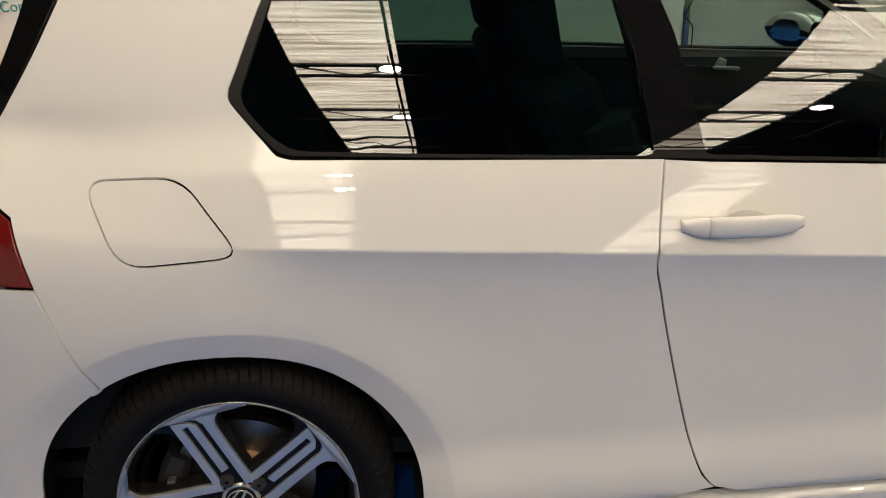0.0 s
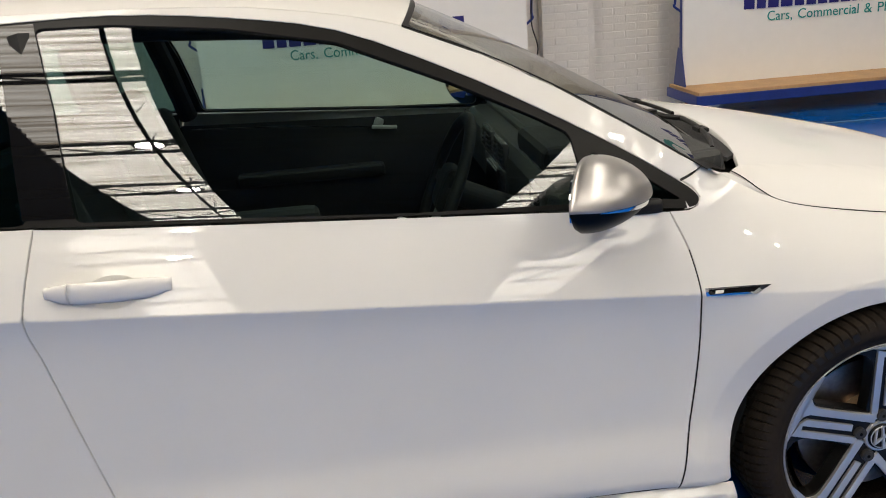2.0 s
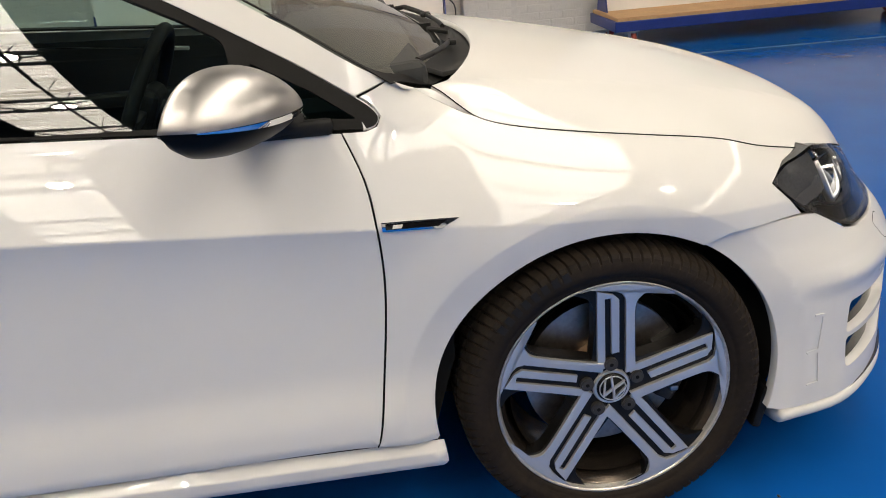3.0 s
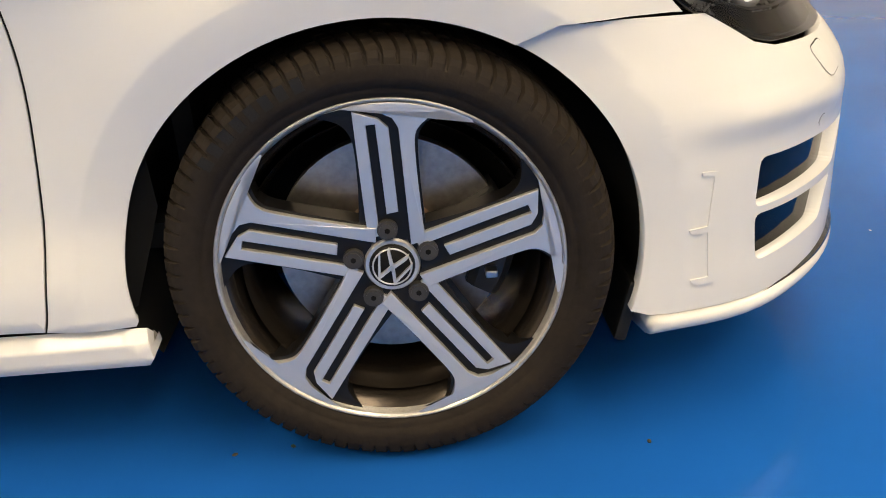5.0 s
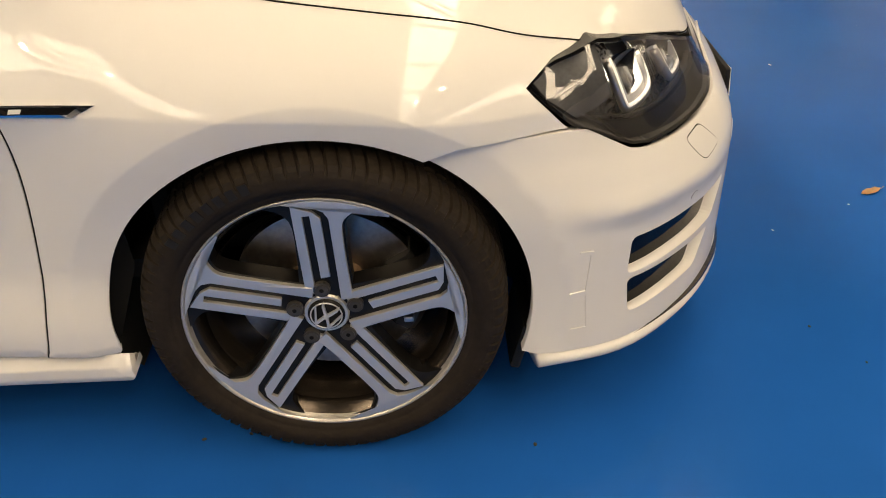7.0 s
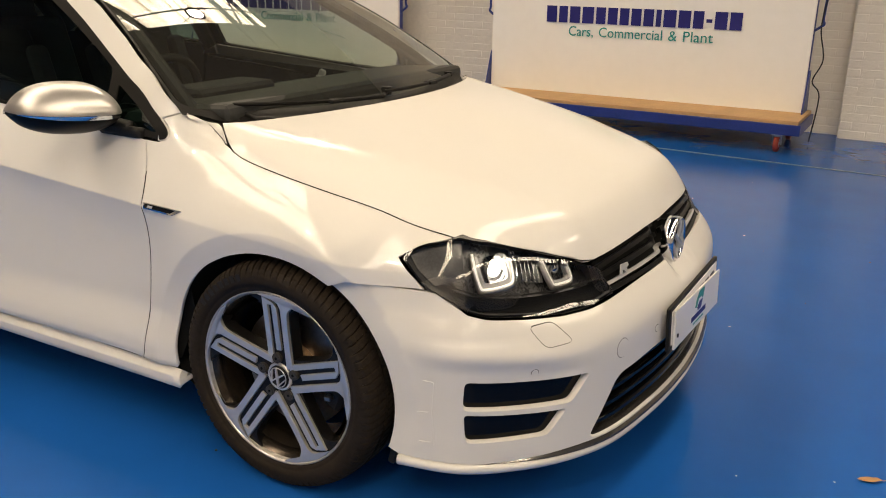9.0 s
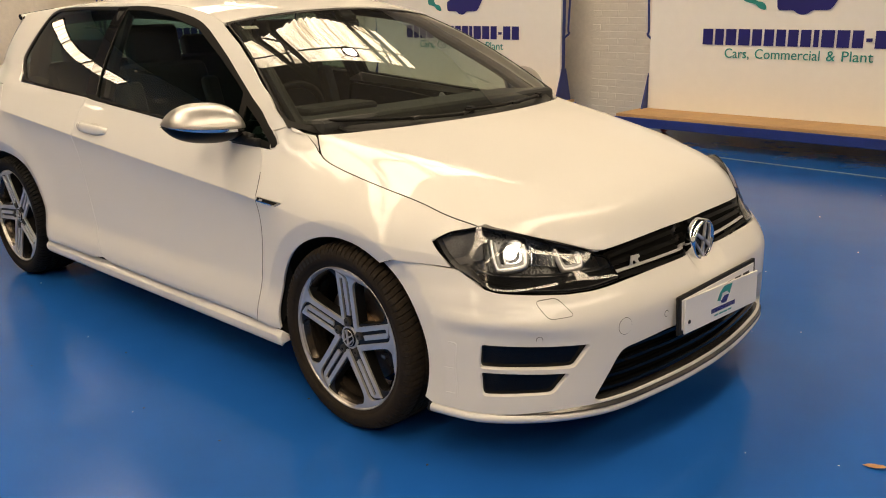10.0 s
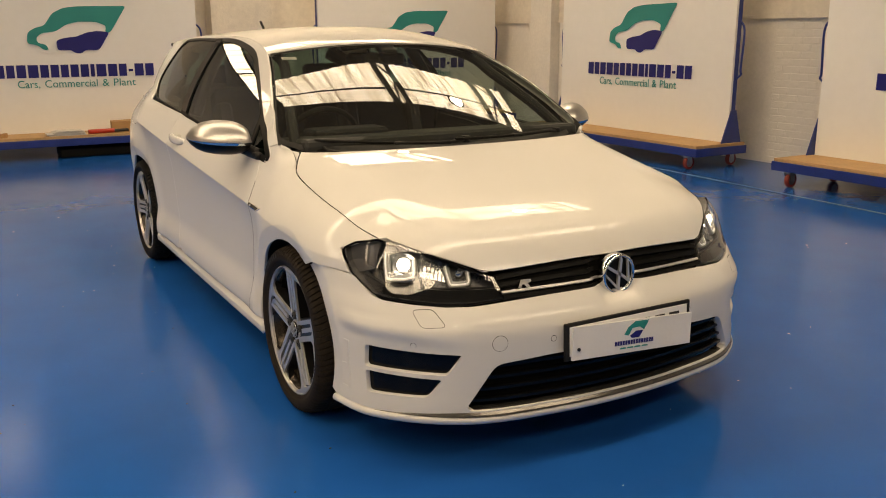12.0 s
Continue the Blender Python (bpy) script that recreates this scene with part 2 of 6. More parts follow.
def tube(points, r, n=8, closed=False):
    """A round bar along 3D points."""
    bm = bmesh.new()
    pts = [Vector(p) for p in points]
    rings = []
    for i, p in enumerate(pts):
        a = pts[i - 1] if (i or closed) else p
        b = pts[(i + 1) % len(pts)] if (i < len(pts) - 1 or closed) else p
        d = (b - a).normalized()
        u = d.cross(Vector((0.31, 0.22, 0.92))).normalized()
        w = d.cross(u)
        rings.append([bm.verts.new(p + r * (math.cos(2 * math.pi * k / n) * u + math.sin(2 * math.pi * k / n) * w)) for k in range(n)])
    m = len(rings)
    for i in range(m if closed else m - 1):
        p, q = rings[i], rings[(i + 1) % m]
        for k in range(n):
            bm.faces.new((p[k], p[(k + 1) % n], q[(k + 1) % n], q[k]))
    if not closed:
        bm.faces.new(rings[0])
        bm.faces.new(rings[-1])
    bmesh.ops.recalc_face_normals(bm, faces=bm.faces)
    return bm


def prism(outline, depth, m=None, bevel=0.0):
    """A flat polygon (x, y) with thickness in z."""
    bm = bmesh.new()
    low = [bm.verts.new((x, y, 0)) for x, y in outline]
    top = [bm.verts.new((x, y, depth)) for x, y in outline]
    n = len(outline)
    bm.faces.new(low[::-1])
    f = bm.faces.new(top)
    for i in range(n):
        bm.faces.new((low[i], low[(i + 1) % n], top[(i + 1) % n], top[i]))
    bmesh.ops.recalc_face_normals(bm, faces=bm.faces)
    if bevel:
        es = [e for e in f.edges]
        bmesh.ops.bevel(bm, geom=es, offset=bevel, segments=2, profile=0.6, affect="EDGES")
    if m is not None:
        bmesh.ops.transform(bm, matrix=m, verts=bm.verts)
    return bm


def merge(target, *others):
    for o in others:
        me = bpy.data.meshes.new("tmp")
        o.to_mesh(me)
        o.free()
        target.from_mesh(me)
        bpy.data.meshes.remove(me)
    return target


def rounded(points, r=0.02, steps=5):
    """The polygon with its corners rounded off."""
    out, n = [], len(points)
    for i in range(n):
        p, a, b = Vector(points[i]), Vector(points[i - 1]), Vector(points[(i + 1) % n])
        ra = min(r, (a - p).length * 0.45)
        rb = min(r, (b - p).length * 0.45)
        s, e = p + (a - p).normalized() * ra, p + (b - p).normalized() * rb
        for k in range(steps + 1):
            t = k / steps
            out.append(tuple((1 - t) ** 2 * s + 2 * t * (1 - t) * p + t * t * e))
    return out


def flowing(points, steps=6):
    """An open Catmull-Rom curve through points of any dimension."""
    out, n = [], len(points)
    P = [np.array(p, float) for p in points]
    for i in range(n - 1):
        a, b, c, d = P[max(i - 1, 0)], P[i], P[i + 1], P[min(i + 2, n - 1)]
        for k in range(steps):
            t = k / steps
            out.append(tuple(0.5 * (2 * b + (c - a) * t + (2 * a - 5 * b + 4 * c - d) * t * t + (3 * b - a - 3 * c + d) * t ** 3)))
    out.append(tuple(P[-1]))
    return out


def dense(loop, step):
    out, n = [], len(loop)
    for i in range(n):
        a, b = np.array(loop[i]), np.array(loop[(i + 1) % n])
        k = max(1, int(math.ceil(np.linalg.norm(b - a) / step)))
        out += [tuple(a + (b - a) * j / k) for j in range(k)]
    return [p for i, p in enumerate(out) if math.dist(p, out[i - 1]) > 1e-5]


def shrunk(loop, d):
    """The loop moved inwards by d (outwards where d is negative)."""
    n = len(loop)
    area = sum(loop[i][0] * loop[(i + 1) % n][1] - loop[(i + 1) % n][0] * loop[i][1] for i in range(n))
    s = 1 if area > 0 else -1
    out = []
    for i in range(n):
        a, b = np.array(loop[i - 1]), np.array(loop[(i + 1) % n])
        t = (b - a) / max(1e-9, np.linalg.norm(b - a))
        out.append((loop[i][0] - s * t[1] * d, loop[i][1] + s * t[0] * d))
    return out


def inside(px, py, loop):
    res = np.zeros(px.shape, bool)
    n = len(loop)
    for i in range(n):
        x1, y1 = loop[i]
        x2, y2 = loop[(i + 1) % n]
        if y1 == y2:
            continue
        cond = ((y1 > py) != (y2 > py)) & (px < (x2 - x1) * (py - y1) / (y2 - y1) + x1)
        res ^= cond
    return res


def sheet(name, outline, surf, mat, parent, label="", holes=(), step=0.025, flange=0.012, flip=False, mirror=False, gap=0.0, lines=()):
    """A pressed panel: a polygon in the (u, v) of a curved surface, with turned-in edges. surf(u, v) gives the place."""
    loops = [dense(outline, step * 0.8)] + [dense(h, step * 0.8) for h in holes]
    if gap:
        loops = [shrunk(loops[0], gap)] + [shrunk(h, -gap) for h in loops[1:]]
    allp = np.array(loops[0])
    lo, hi = allp.min(0), allp.max(0)
    gx, gy = np.meshgrid(np.arange(lo[0], hi[0], step), np.arange(lo[1], hi[1], step))
    gx, gy = gx.ravel(), gy.ravel()
    ok = inside(gx, gy, loops[0])
    for h in loops[1:]:
        ok &= ~inside(gx, gy, h)
    border = np.array([p for l in loops for p in l])
    gx, gy = gx[ok], gy[ok]
    if len(gx):
        d2 = ((gx[:, None] - border[None, :, 0]) ** 2 + (gy[:, None] - border[None, :, 1]) ** 2).min(1)
        keep = d2 > (0.42 * step) ** 2
        gx, gy = gx[keep], gy[keep]
    ridge = []
    for l in lines:
        l = np.array(l)
        ok = inside(l[:, 0], l[:, 1], loops[0])
        for h in loops[1:]:
            ok &= ~inside(l[:, 0], l[:, 1], h)
        d2 = ((l[:, None, :] - border[None]) ** 2).sum(2).min(1)
        ok &= d2 > 0.003 ** 2
        ridge.append((l, ok))
        if len(gx) and ok.any():
            d2 = ((gx[:, None] - l[None, ok, 0]) ** 2 + (gy[:, None] - l[None, ok, 1]) ** 2).min(1)
            gx, gy = gx[d2 > (0.4 * step) ** 2], gy[d2 > (0.4 * step) ** 2]
    pts, edges = [], []
    for l in loops:
        base = len(pts)
        pts += [Vector(p) for p in l]
        edges += [(base + i, base + (i + 1) % len(l)) for i in range(len(l))]
    for l, ok in ridge:
        for i in range(len(l)):
            if ok[i]:
                pts.append(Vector((float(l[i, 0]), float(l[i, 1]))))
                if i and ok[i - 1]:
                    edges.append((len(pts) - 2, len(pts) - 1))
    pts += [Vector((float(a), float(b))) for a, b in zip(gx, gy)]
    from mathutils.geometry import delaunay_2d_cdt
    v2, _, f2 = delaunay_2d_cdt(pts, edges, [], 0, 1e-7)[:3]
    cx = np.array([sum(v2[i].x for i in f) / 3 for f in f2])
    cy = np.array([sum(v2[i].y for i in f) / 3 for f in f2])
    ok = inside(cx, cy, loops[0])
    for h in loops[1:]:
        ok &= ~inside(cx, cy, h)
    faces = [tuple(f) for f, o in zip(f2, ok) if o]
    e = 1e-3
    side_sign = -1 if flip else 1
    co, no = [], []
    for p in v2:
        q = Vector(surf(p.x, p.y))
        du = Vector(surf(p.x + e, p.y)) - Vector(surf(p.x - e, p.y))
        dv = Vector(surf(p.x, p.y + e)) - Vector(surf(p.x, p.y - e))
        n = du.cross(dv)
        n = n.normalized() * side_sign if n.length > 1e-12 else Vector((0, 0, 1))
        co.append(q)
        no.append(n)
    if mirror:
        co = [Vector((c.x, -c.y, c.z)) for c in co]
        no = [Vector((c.x, -c.y, c.z)) for c in no]
    turn = flip != mirror
    if turn:
        faces = [f[::-1] for f in faces]
    count = {}
    for f in faces:
        for i in range(3):
            a, b = f[i], f[(i + 1) % 3]
            count[(a, b)] = 1
    rim = [(a, b) for a, b in count if (b, a) not in count]
    verts, norms = [tuple(c) for c in co], [n for n in no]
    if flange:
        for a, b in rim:
            k = len(verts)
            t = (co[b] - co[a])
            fn = t.cross(no[a] + no[b])
            fn = fn.normalized() if fn.length > 1e-9 else no[a]
            r = min(0.003, flange * 0.3)
            pa, pb = co[a] - no[a] * flange, co[b] - no[b] * flange
            verts += [tuple(co[a]), tuple(co[b]), tuple(pb), tuple(pa)]
            norms += [(fn + no[a]).normalized(), (fn + no[b]).normalized(), fn, fn]
            faces.append((k + 1, k, k + 3, k + 2))
    me = bpy.data.meshes.new(name)
    me.from_pydata(verts, [], faces)
    me.shade_smooth()
    me.normals_split_custom_set_from_vertices([tuple(n) for n in norms])
    me.materials.append(mat)
    ob = new(name, me)
    ob.parent = parent
    return tagged(ob, label)


def grid_part(name, surf, nu, nv, mat, parent, label="", thick=0.0):
    """A patch surf(u, v) with u and v from 0 to 1."""
    bm = bmesh.new()
    vs = [[bm.verts.new(surf(i / nu, j / nv)) for j in range(nv + 1)] for i in range(nu + 1)]
    for i in range(nu):
        for j in range(nv):
            bm.faces.new((vs[i][j], vs[i + 1][j], vs[i + 1][j + 1], vs[i][j + 1]))
    ob = part(name, bm, mat, parent, label, smooth=True)
    if thick:
        s = ob.modifiers.new("thickness", "SOLIDIFY")
        s.thickness = thick
        s.offset = -1
    return ob


def writing(name, text, size, m, mat, parent=None, depth=0.0015, width=None):
    cu = bpy.data.curves.new(name, "FONT")
    cu.body, cu.size, cu.extrude, cu.align_x, cu.align_y = text, size, depth, "LEFT", "BOTTOM_BASELINE"
    cu.resolution_u = 3
    tmp = bpy.data.objects.new(name + "_tmp", cu)
    scene.collection.objects.link(tmp)
    dg = bpy.context.evaluated_depsgraph_get()
    me = bpy.data.meshes.new_from_object(tmp.evaluated_get(dg))
    bpy.data.objects.remove(tmp)
    bpy.data.curves.remove(cu)
    if width:
        xs = [v.co.x for v in me.vertices]
        k = width / (max(xs) - min(xs))
        x0 = min(xs)
        for v in me.vertices:
            v.co.x = (v.co.x - x0) * k
    me.materials.clear()
    me.materials.append(mat)
    me.transform(m)
    ob = new(name, me)
    ob.parent = parent
    return ob


# ---- the hall ----
WALL_Y, WALL_X = 5.95, -7.9


def slab(name, size, at, mat, label, category):
    ob = from_bm(name, box(size, Matrix.Translation(at)), mat)
    return tagged(ob, label, category, kind="structure")


floor = slab("floor", (26, 22, 0.3), (4, -4.0, -0.15), FLOOR, "glossy blue epoxy painted concrete floor", "floor")
wall_north = slab("wall_north", (26, 0.3, 5.6), (4, WALL_Y + 0.15, 2.5), MORTAR, "whitewashed brick wall of the hall", "wall")
bm = bmesh.new()
for y0, y1, z0, z1 in ((-15, 7, -.3, 3.86), (-15, 7, 4.26, 5.3), (-15, -4.2, 3.86, 4.26), (-1.3, 7, 3.86, 4.26)):
    add_box(bm, (0.3, y1 - y0, z1 - z0), Matrix.Translation((WALL_X - 0.15, (y0 + y1) / 2, (z0 + z1) / 2)))
wall_west = tagged(from_bm("wall_west", bm, PLASTER), "cream painted end wall of the hall", "wall", kind="structure")
slab("pilaster", (0.3, 0.84, 5.0), (WALL_X + 0.153, 1.77, 2.5), PLASTER, "cream painted pilaster on the end wall", "pilaster")
slab("wall_south", (26, 0.3, 5.6), (4, -12.5, 2.5), PLASTER, "plain painted side wall of the hall", "wall")
slab("wall_east", (0.3, 22, 5.6), (14.0, -4.0, 2.5), PLASTER, "plain painted end wall of the hall", "wall")
slab("trim_upper", (22, 0.03, 3.52), (3.2, WALL_Y - 0.012, 3.34), PLASTER, "smooth cream plaster band above the bricks", "wall")

slab("trim_ledge", (22, 0.045, 0.035), (3.2, WALL_Y - 0.020, 1.560), PLASTER, "narrow plaster ledge above the bricks", "ledge")

# pilasters of brick between the boards
for px in (-6.3, 2.25):
    slab("pilaster", (0.5, 0.16, 5.0), (px, WALL_Y - 0.083, 2.5), MORTAR, "whitewashed brick pilaster on the hall wall", "pilaster")

# worn line on the floor
line = slab("floor_line", (9, 0.03, 0.004), (1.5, 4.45, 0.003), LINE_PAINT, "thin worn line across the blue floor", "floor line")
line.rotation_euler[2] = radians(-3)

# ---- roof with long skylights, trusses and lamps ----
# middle, half width, southern end
# the first, short, and the last are unseen, added to brighten walls and car
SKYLIGHTS = [(-6.0, .60, .4), (-1.42, .52, -12.8), (2.86, .43, -12.8), (7.3, .44, -12.8)]
bm = bmesh.new()
edges_x = [-9.0]
for c, half, y0 in SKYLIGHTS:
    edges_x += [c - half, c + half]
edges_x.append(14.3)
SKY_END = 4.2
for a, b in zip(edges_x[::2], edges_x[1::2]):
    add_box(bm, (b - a, 22, 0.12), Matrix.Translation(((a + b) / 2, -4, ROOF_Z + 0.06)))
for c, half, y0 in SKYLIGHTS:
    if y0 > -12:
        add_box(bm, (2 * half, y0 + 15, 0.12), Matrix.Translation((c, (y0 - 15) / 2, ROOF_Z + 0.06)))
    add_box(bm, (2 * half, 7.0 - SKY_END, 0.12), Matrix.Translation((c, (7.0 + SKY_END) / 2, ROOF_Z + 0.06)))
roof = tagged(from_bm("ceiling", bm, ROOF_DARK), "dark corrugated roof sheets of the hall", "ceiling", kind="structure")


def corrugated(width, length, pitch=0.15, amp=0.025):
    n = int(length / pitch * 6)
    bm = bmesh.new()
    rows = []
    for k in range(n + 1):
        y = -length / 2 + length * k / n
        z = amp * math.sin(2 * math.pi * y / pitch)
        rows.append([bm.verts.new((x, y, z)) for x in (-width / 2, width / 2)])
    for a, b in zip(rows, rows[1:]):
        bm.faces.new((a[0], a[1], b[1], b[0]))
    return bm


for c, half, y0 in SKYLIGHTS:
    ob = from_bm("skylight", corrugated(2 * half, SKY_END - y0), SKYLIGHT)
    ob.location = (c, (SKY_END + y0) / 2, ROOF_Z + 0.03)
    tagged(ob, "long translucent corrugated roof light full of daylight, the outer two added", "skylight", "skylights of the roof", "structure")


# high gable window in the end wall
gable = thing("window_1", "high frosted strip window in the end wall", "window", (WALL_X - .10, -2.75, 4.06), kind="structure")
pane = part("pane", corrugated(.40, 2.9), SKYLIGHT, gable, "frosted corrugated sheet full of daylight")
pane.matrix_local = pose(0, 0, 0, 0, 90, 0)
for z in (-.185, .185):
    part("window_frame", box((.06, 2.9, .03), Matrix.Translation((.06, 0, z))), STEEL_DARK, gable)
for k in range(4):
    part("window_frame", box((.05, .035, .34), Matrix.Translation((.06, -1.43 + 2.86 * k / 3, 0))), STEEL_DARK, gable)


def roof_truss():
    t = thing("roof_truss", "dark steel lattice truss under the roof", "roof truss", group="trusses of the roof")
    part("chord", box((21, 0.07, 0.07), Matrix.Translation((0, 0, -0.05))), STEEL_DARK, t)
    part("chord", box((21, 0.06, 0.06), Matrix.Translation((0, 0, -0.45))), STEEL_DARK, t)
    bm = bmesh.new()
    n = 34
    for k in range(n):
        x0, x1 = -10.5 + 21 * k / n, -10.5 + 21 * (k + 1) / n
        z0, z1 = (-0.07, -0.43) if k % 2 else (-0.43, -0.07)
        d = Vector((x1 - x0, 0, z1 - z0))
        add_box(bm, (0.025, 0.025, d.length), Matrix.Translation(((x0 + x1) / 2, 0, (z0 + z1) / 2)) @ d.to_track_quat("Z", "Y").to_matrix().to_4x4())
    part("web", bm, STEEL_DARK, t)
    return t


truss = roof_truss()
truss.location = (3, -10.9, ROOF_Z)
for k in range(1, 9):
    copy_thing(truss, Matrix.Translation((3, -10.9 + 1.8 * k, ROOF_Z)))


def highbay_lamp():
    t = thing("highbay_lamp", "round white LED highbay lamp hanging lit, two of seven added", "ceiling lamp", group="highbay lamps")
    part("housing", lathe([(0.0, 0.10), (0.07, 0.10), (0.08, 0.03), (0.13, 0.015), (0.13, 0.0), (0.10, 0.0)], 28), STEEL_DARK, t).rotation_euler[0] = radians(90)
    part("diffuser", cyl(0.10, 0.01, Matrix.Translation((0, 0, 0.0))), HIGHBAY, t, "glowing round diffuser")
    part("hanger", cyl(0.008, 0.5, Matrix.Translation((0, 0, 0.4)), n=8), STEEL_DARK, t)
    return t


lamp = highbay_lamp()
lamp.location = (-1.0, -3.45, ROOF_Z - 0.5)
# unseen lamps added at x -5.8, which lights the wall, and at x 7.2
for x, y in ((-1.0, -5.3), (3.75, -3.3), (3.0, -4.7), (-.9, 2.55), (-5.8, 3.4), (7.2, -3.4)):
    copy_thing(lamp, Matrix.Translation((x, y, ROOF_Z - 0.5)))


def lamp_rail(x):
    """Cable tray from which the lamps hang."""
    t = thing("lamp_rail", "thin dark steel cable rail carrying the hall lamps", "cable rail", (x, -2.6, ROOF_Z - .56), "lamp rails")
    part("rail", box((.028, 16.8, .03), None, .004), STEEL_DARK, t)
    for k in range(9):
        part("rail_hanger", cyl(.006, .5, Matrix.Translation((0, -8 + 2 * k, .27)), n=6), STEEL_DARK, t)


lamp_rail(-.96)
lamp_rail(3.45)


# ---- advertising boards on castors ----
def castor(parent, x, y):
    m = Matrix.Translation((x, y, 0))
    c = part("castor", box((0.08, 0.10, 0.010), m @ Matrix.Translation((0, 0, 0.144))), GALV, parent, "galvanised swivel castor")
    fork = bmesh.new()
    for s in (-1, 1):
        cheek = [(-0.036, 0.134), (0.036, 0.134), (0.040, 0.075), (0.028, 0.056), (0.008, 0.060), (-0.020, 0.105)]
        merge(fork, prism(cheek, 0.005, m @ Matrix.Translation((s * 0.030 - 0.0025, 0, 0)) @ pose(0, 0, 0, 90, 0, 90)))
    add_cyl(fork, 0.034, 0.014, m @ Matrix.Translation((0, 0, 0.134)), n=16)
    add_cyl(fork, 0.009, 0.075, m @ Matrix.Translation((0, 0.020, 0.070)) @ pose(0, 0, 0, 0, 90, 0), n=10)
    part("fork", fork, GALV, c)
    at = m @ Matrix.Translation((0, 0.02, 0.070)) @ pose(0, 0, 0, 0, 0, 90)
    wheel = lathe([(0.046, -0.020), (0.062, -0.020), (0.070, -0.012), (0.070, 0.012), (0.062, 0.020), (0.046, 0.020)], 24)
    bmesh.ops.transform(wheel, matrix=at, verts=wheel.verts)
    tyre = part("castor_wheel", wheel, CASTOR_RED, c, "red castor wheel", smooth=True)
    hub = lathe([(0, -0.016), (0.020, -0.018), (0.030, -0.012), (0.046, -0.014), (0.046, 0.014), (0.030, 0.012), (0.020, 0.018), (0, 0.016)], 20)
    bmesh.ops.transform(hub, matrix=at, verts=hub.verts)
    part("castor_hub", hub, GALV, c, "grey hub", smooth=True)


def logo_shapes(parent, m, k, z):
    """Two swooping car-like shapes, teal over navy, as plain vinyl."""
    teal = [(-0.56, 0.10), (-0.545, 0.22), (-0.47, 0.27), (-0.36, 0.30), (-0.26, 0.44), (-0.14, 0.50), (0.02, 0.52), (0.56, 0.53),
            (0.36, 0.22), (0.30, 0.22), (0.32, 0.30), (0.20, 0.345), (0.0, 0.345), (-0.13, 0.31), (-0.24, 0.235), (-0.40, 0.215), (-0.46, 0.16),
            (-0.445, 0.10), (-0.36, 0.09), (-0.33, 0.02), (-0.40, 0.03), (-0.44, 0.075)]
    navy = [(-0.24, 0.02), (-0.25, 0.13), (-0.16, 0.16), (-0.02, 0.175), (0.10, 0.225), (0.22, 0.24), (0.35, 0.225), (0.22, 0.02), (0.06, 0.02),
            (0.03, -0.012), (-0.02, -0.02), (-0.07, -0.005), (-0.09, 0.02)]
    turn = m @ pose(0, 0, z, 90)
    part("sign_logo", prism([(x * k, y * k) for x, y in flat_loop(teal)], 0.002, turn), TEAL, parent, "teal swooping vinyl shape")
    part("sign_logo", prism([(x * k, y * k) for x, y in flat_loop(navy)], 0.002, turn @ Matrix.Translation((0, 0, 0.001))), NAVY, parent, "navy car-shaped vinyl patch")


def flat_loop(pts):
    return rounded(pts, 0.03, 2)


def name_bars(parent, m, x0, x1, z, h, mat, depth=0.002):
    """The firm's name as upright bars, one for each letter."""
    widths = [1.0, 0.85, 1.0, 1.1, 0.9, 0.9, 0.85, 0.9, 0.9, 0.45, 1.1, 1.05, 0.9, 0.5, 1.05, 1.0]
    total = sum(widths) + 0.22 * (len(widths) - 1)
    u = (x1 - x0) / total
    x = x0
    for i, w in enumerate(widths):
        hh = h * 0.2 if i == 13 else h
        zz = z + (h * 0.36 if i == 13 else 0)
        part("letter_bar", box((w * u, depth, hh), m @ Matrix.Translation((x + w * u / 2, -depth / 2, zz + hh / 2))), mat, parent)
        x += (w + 0.22) * u


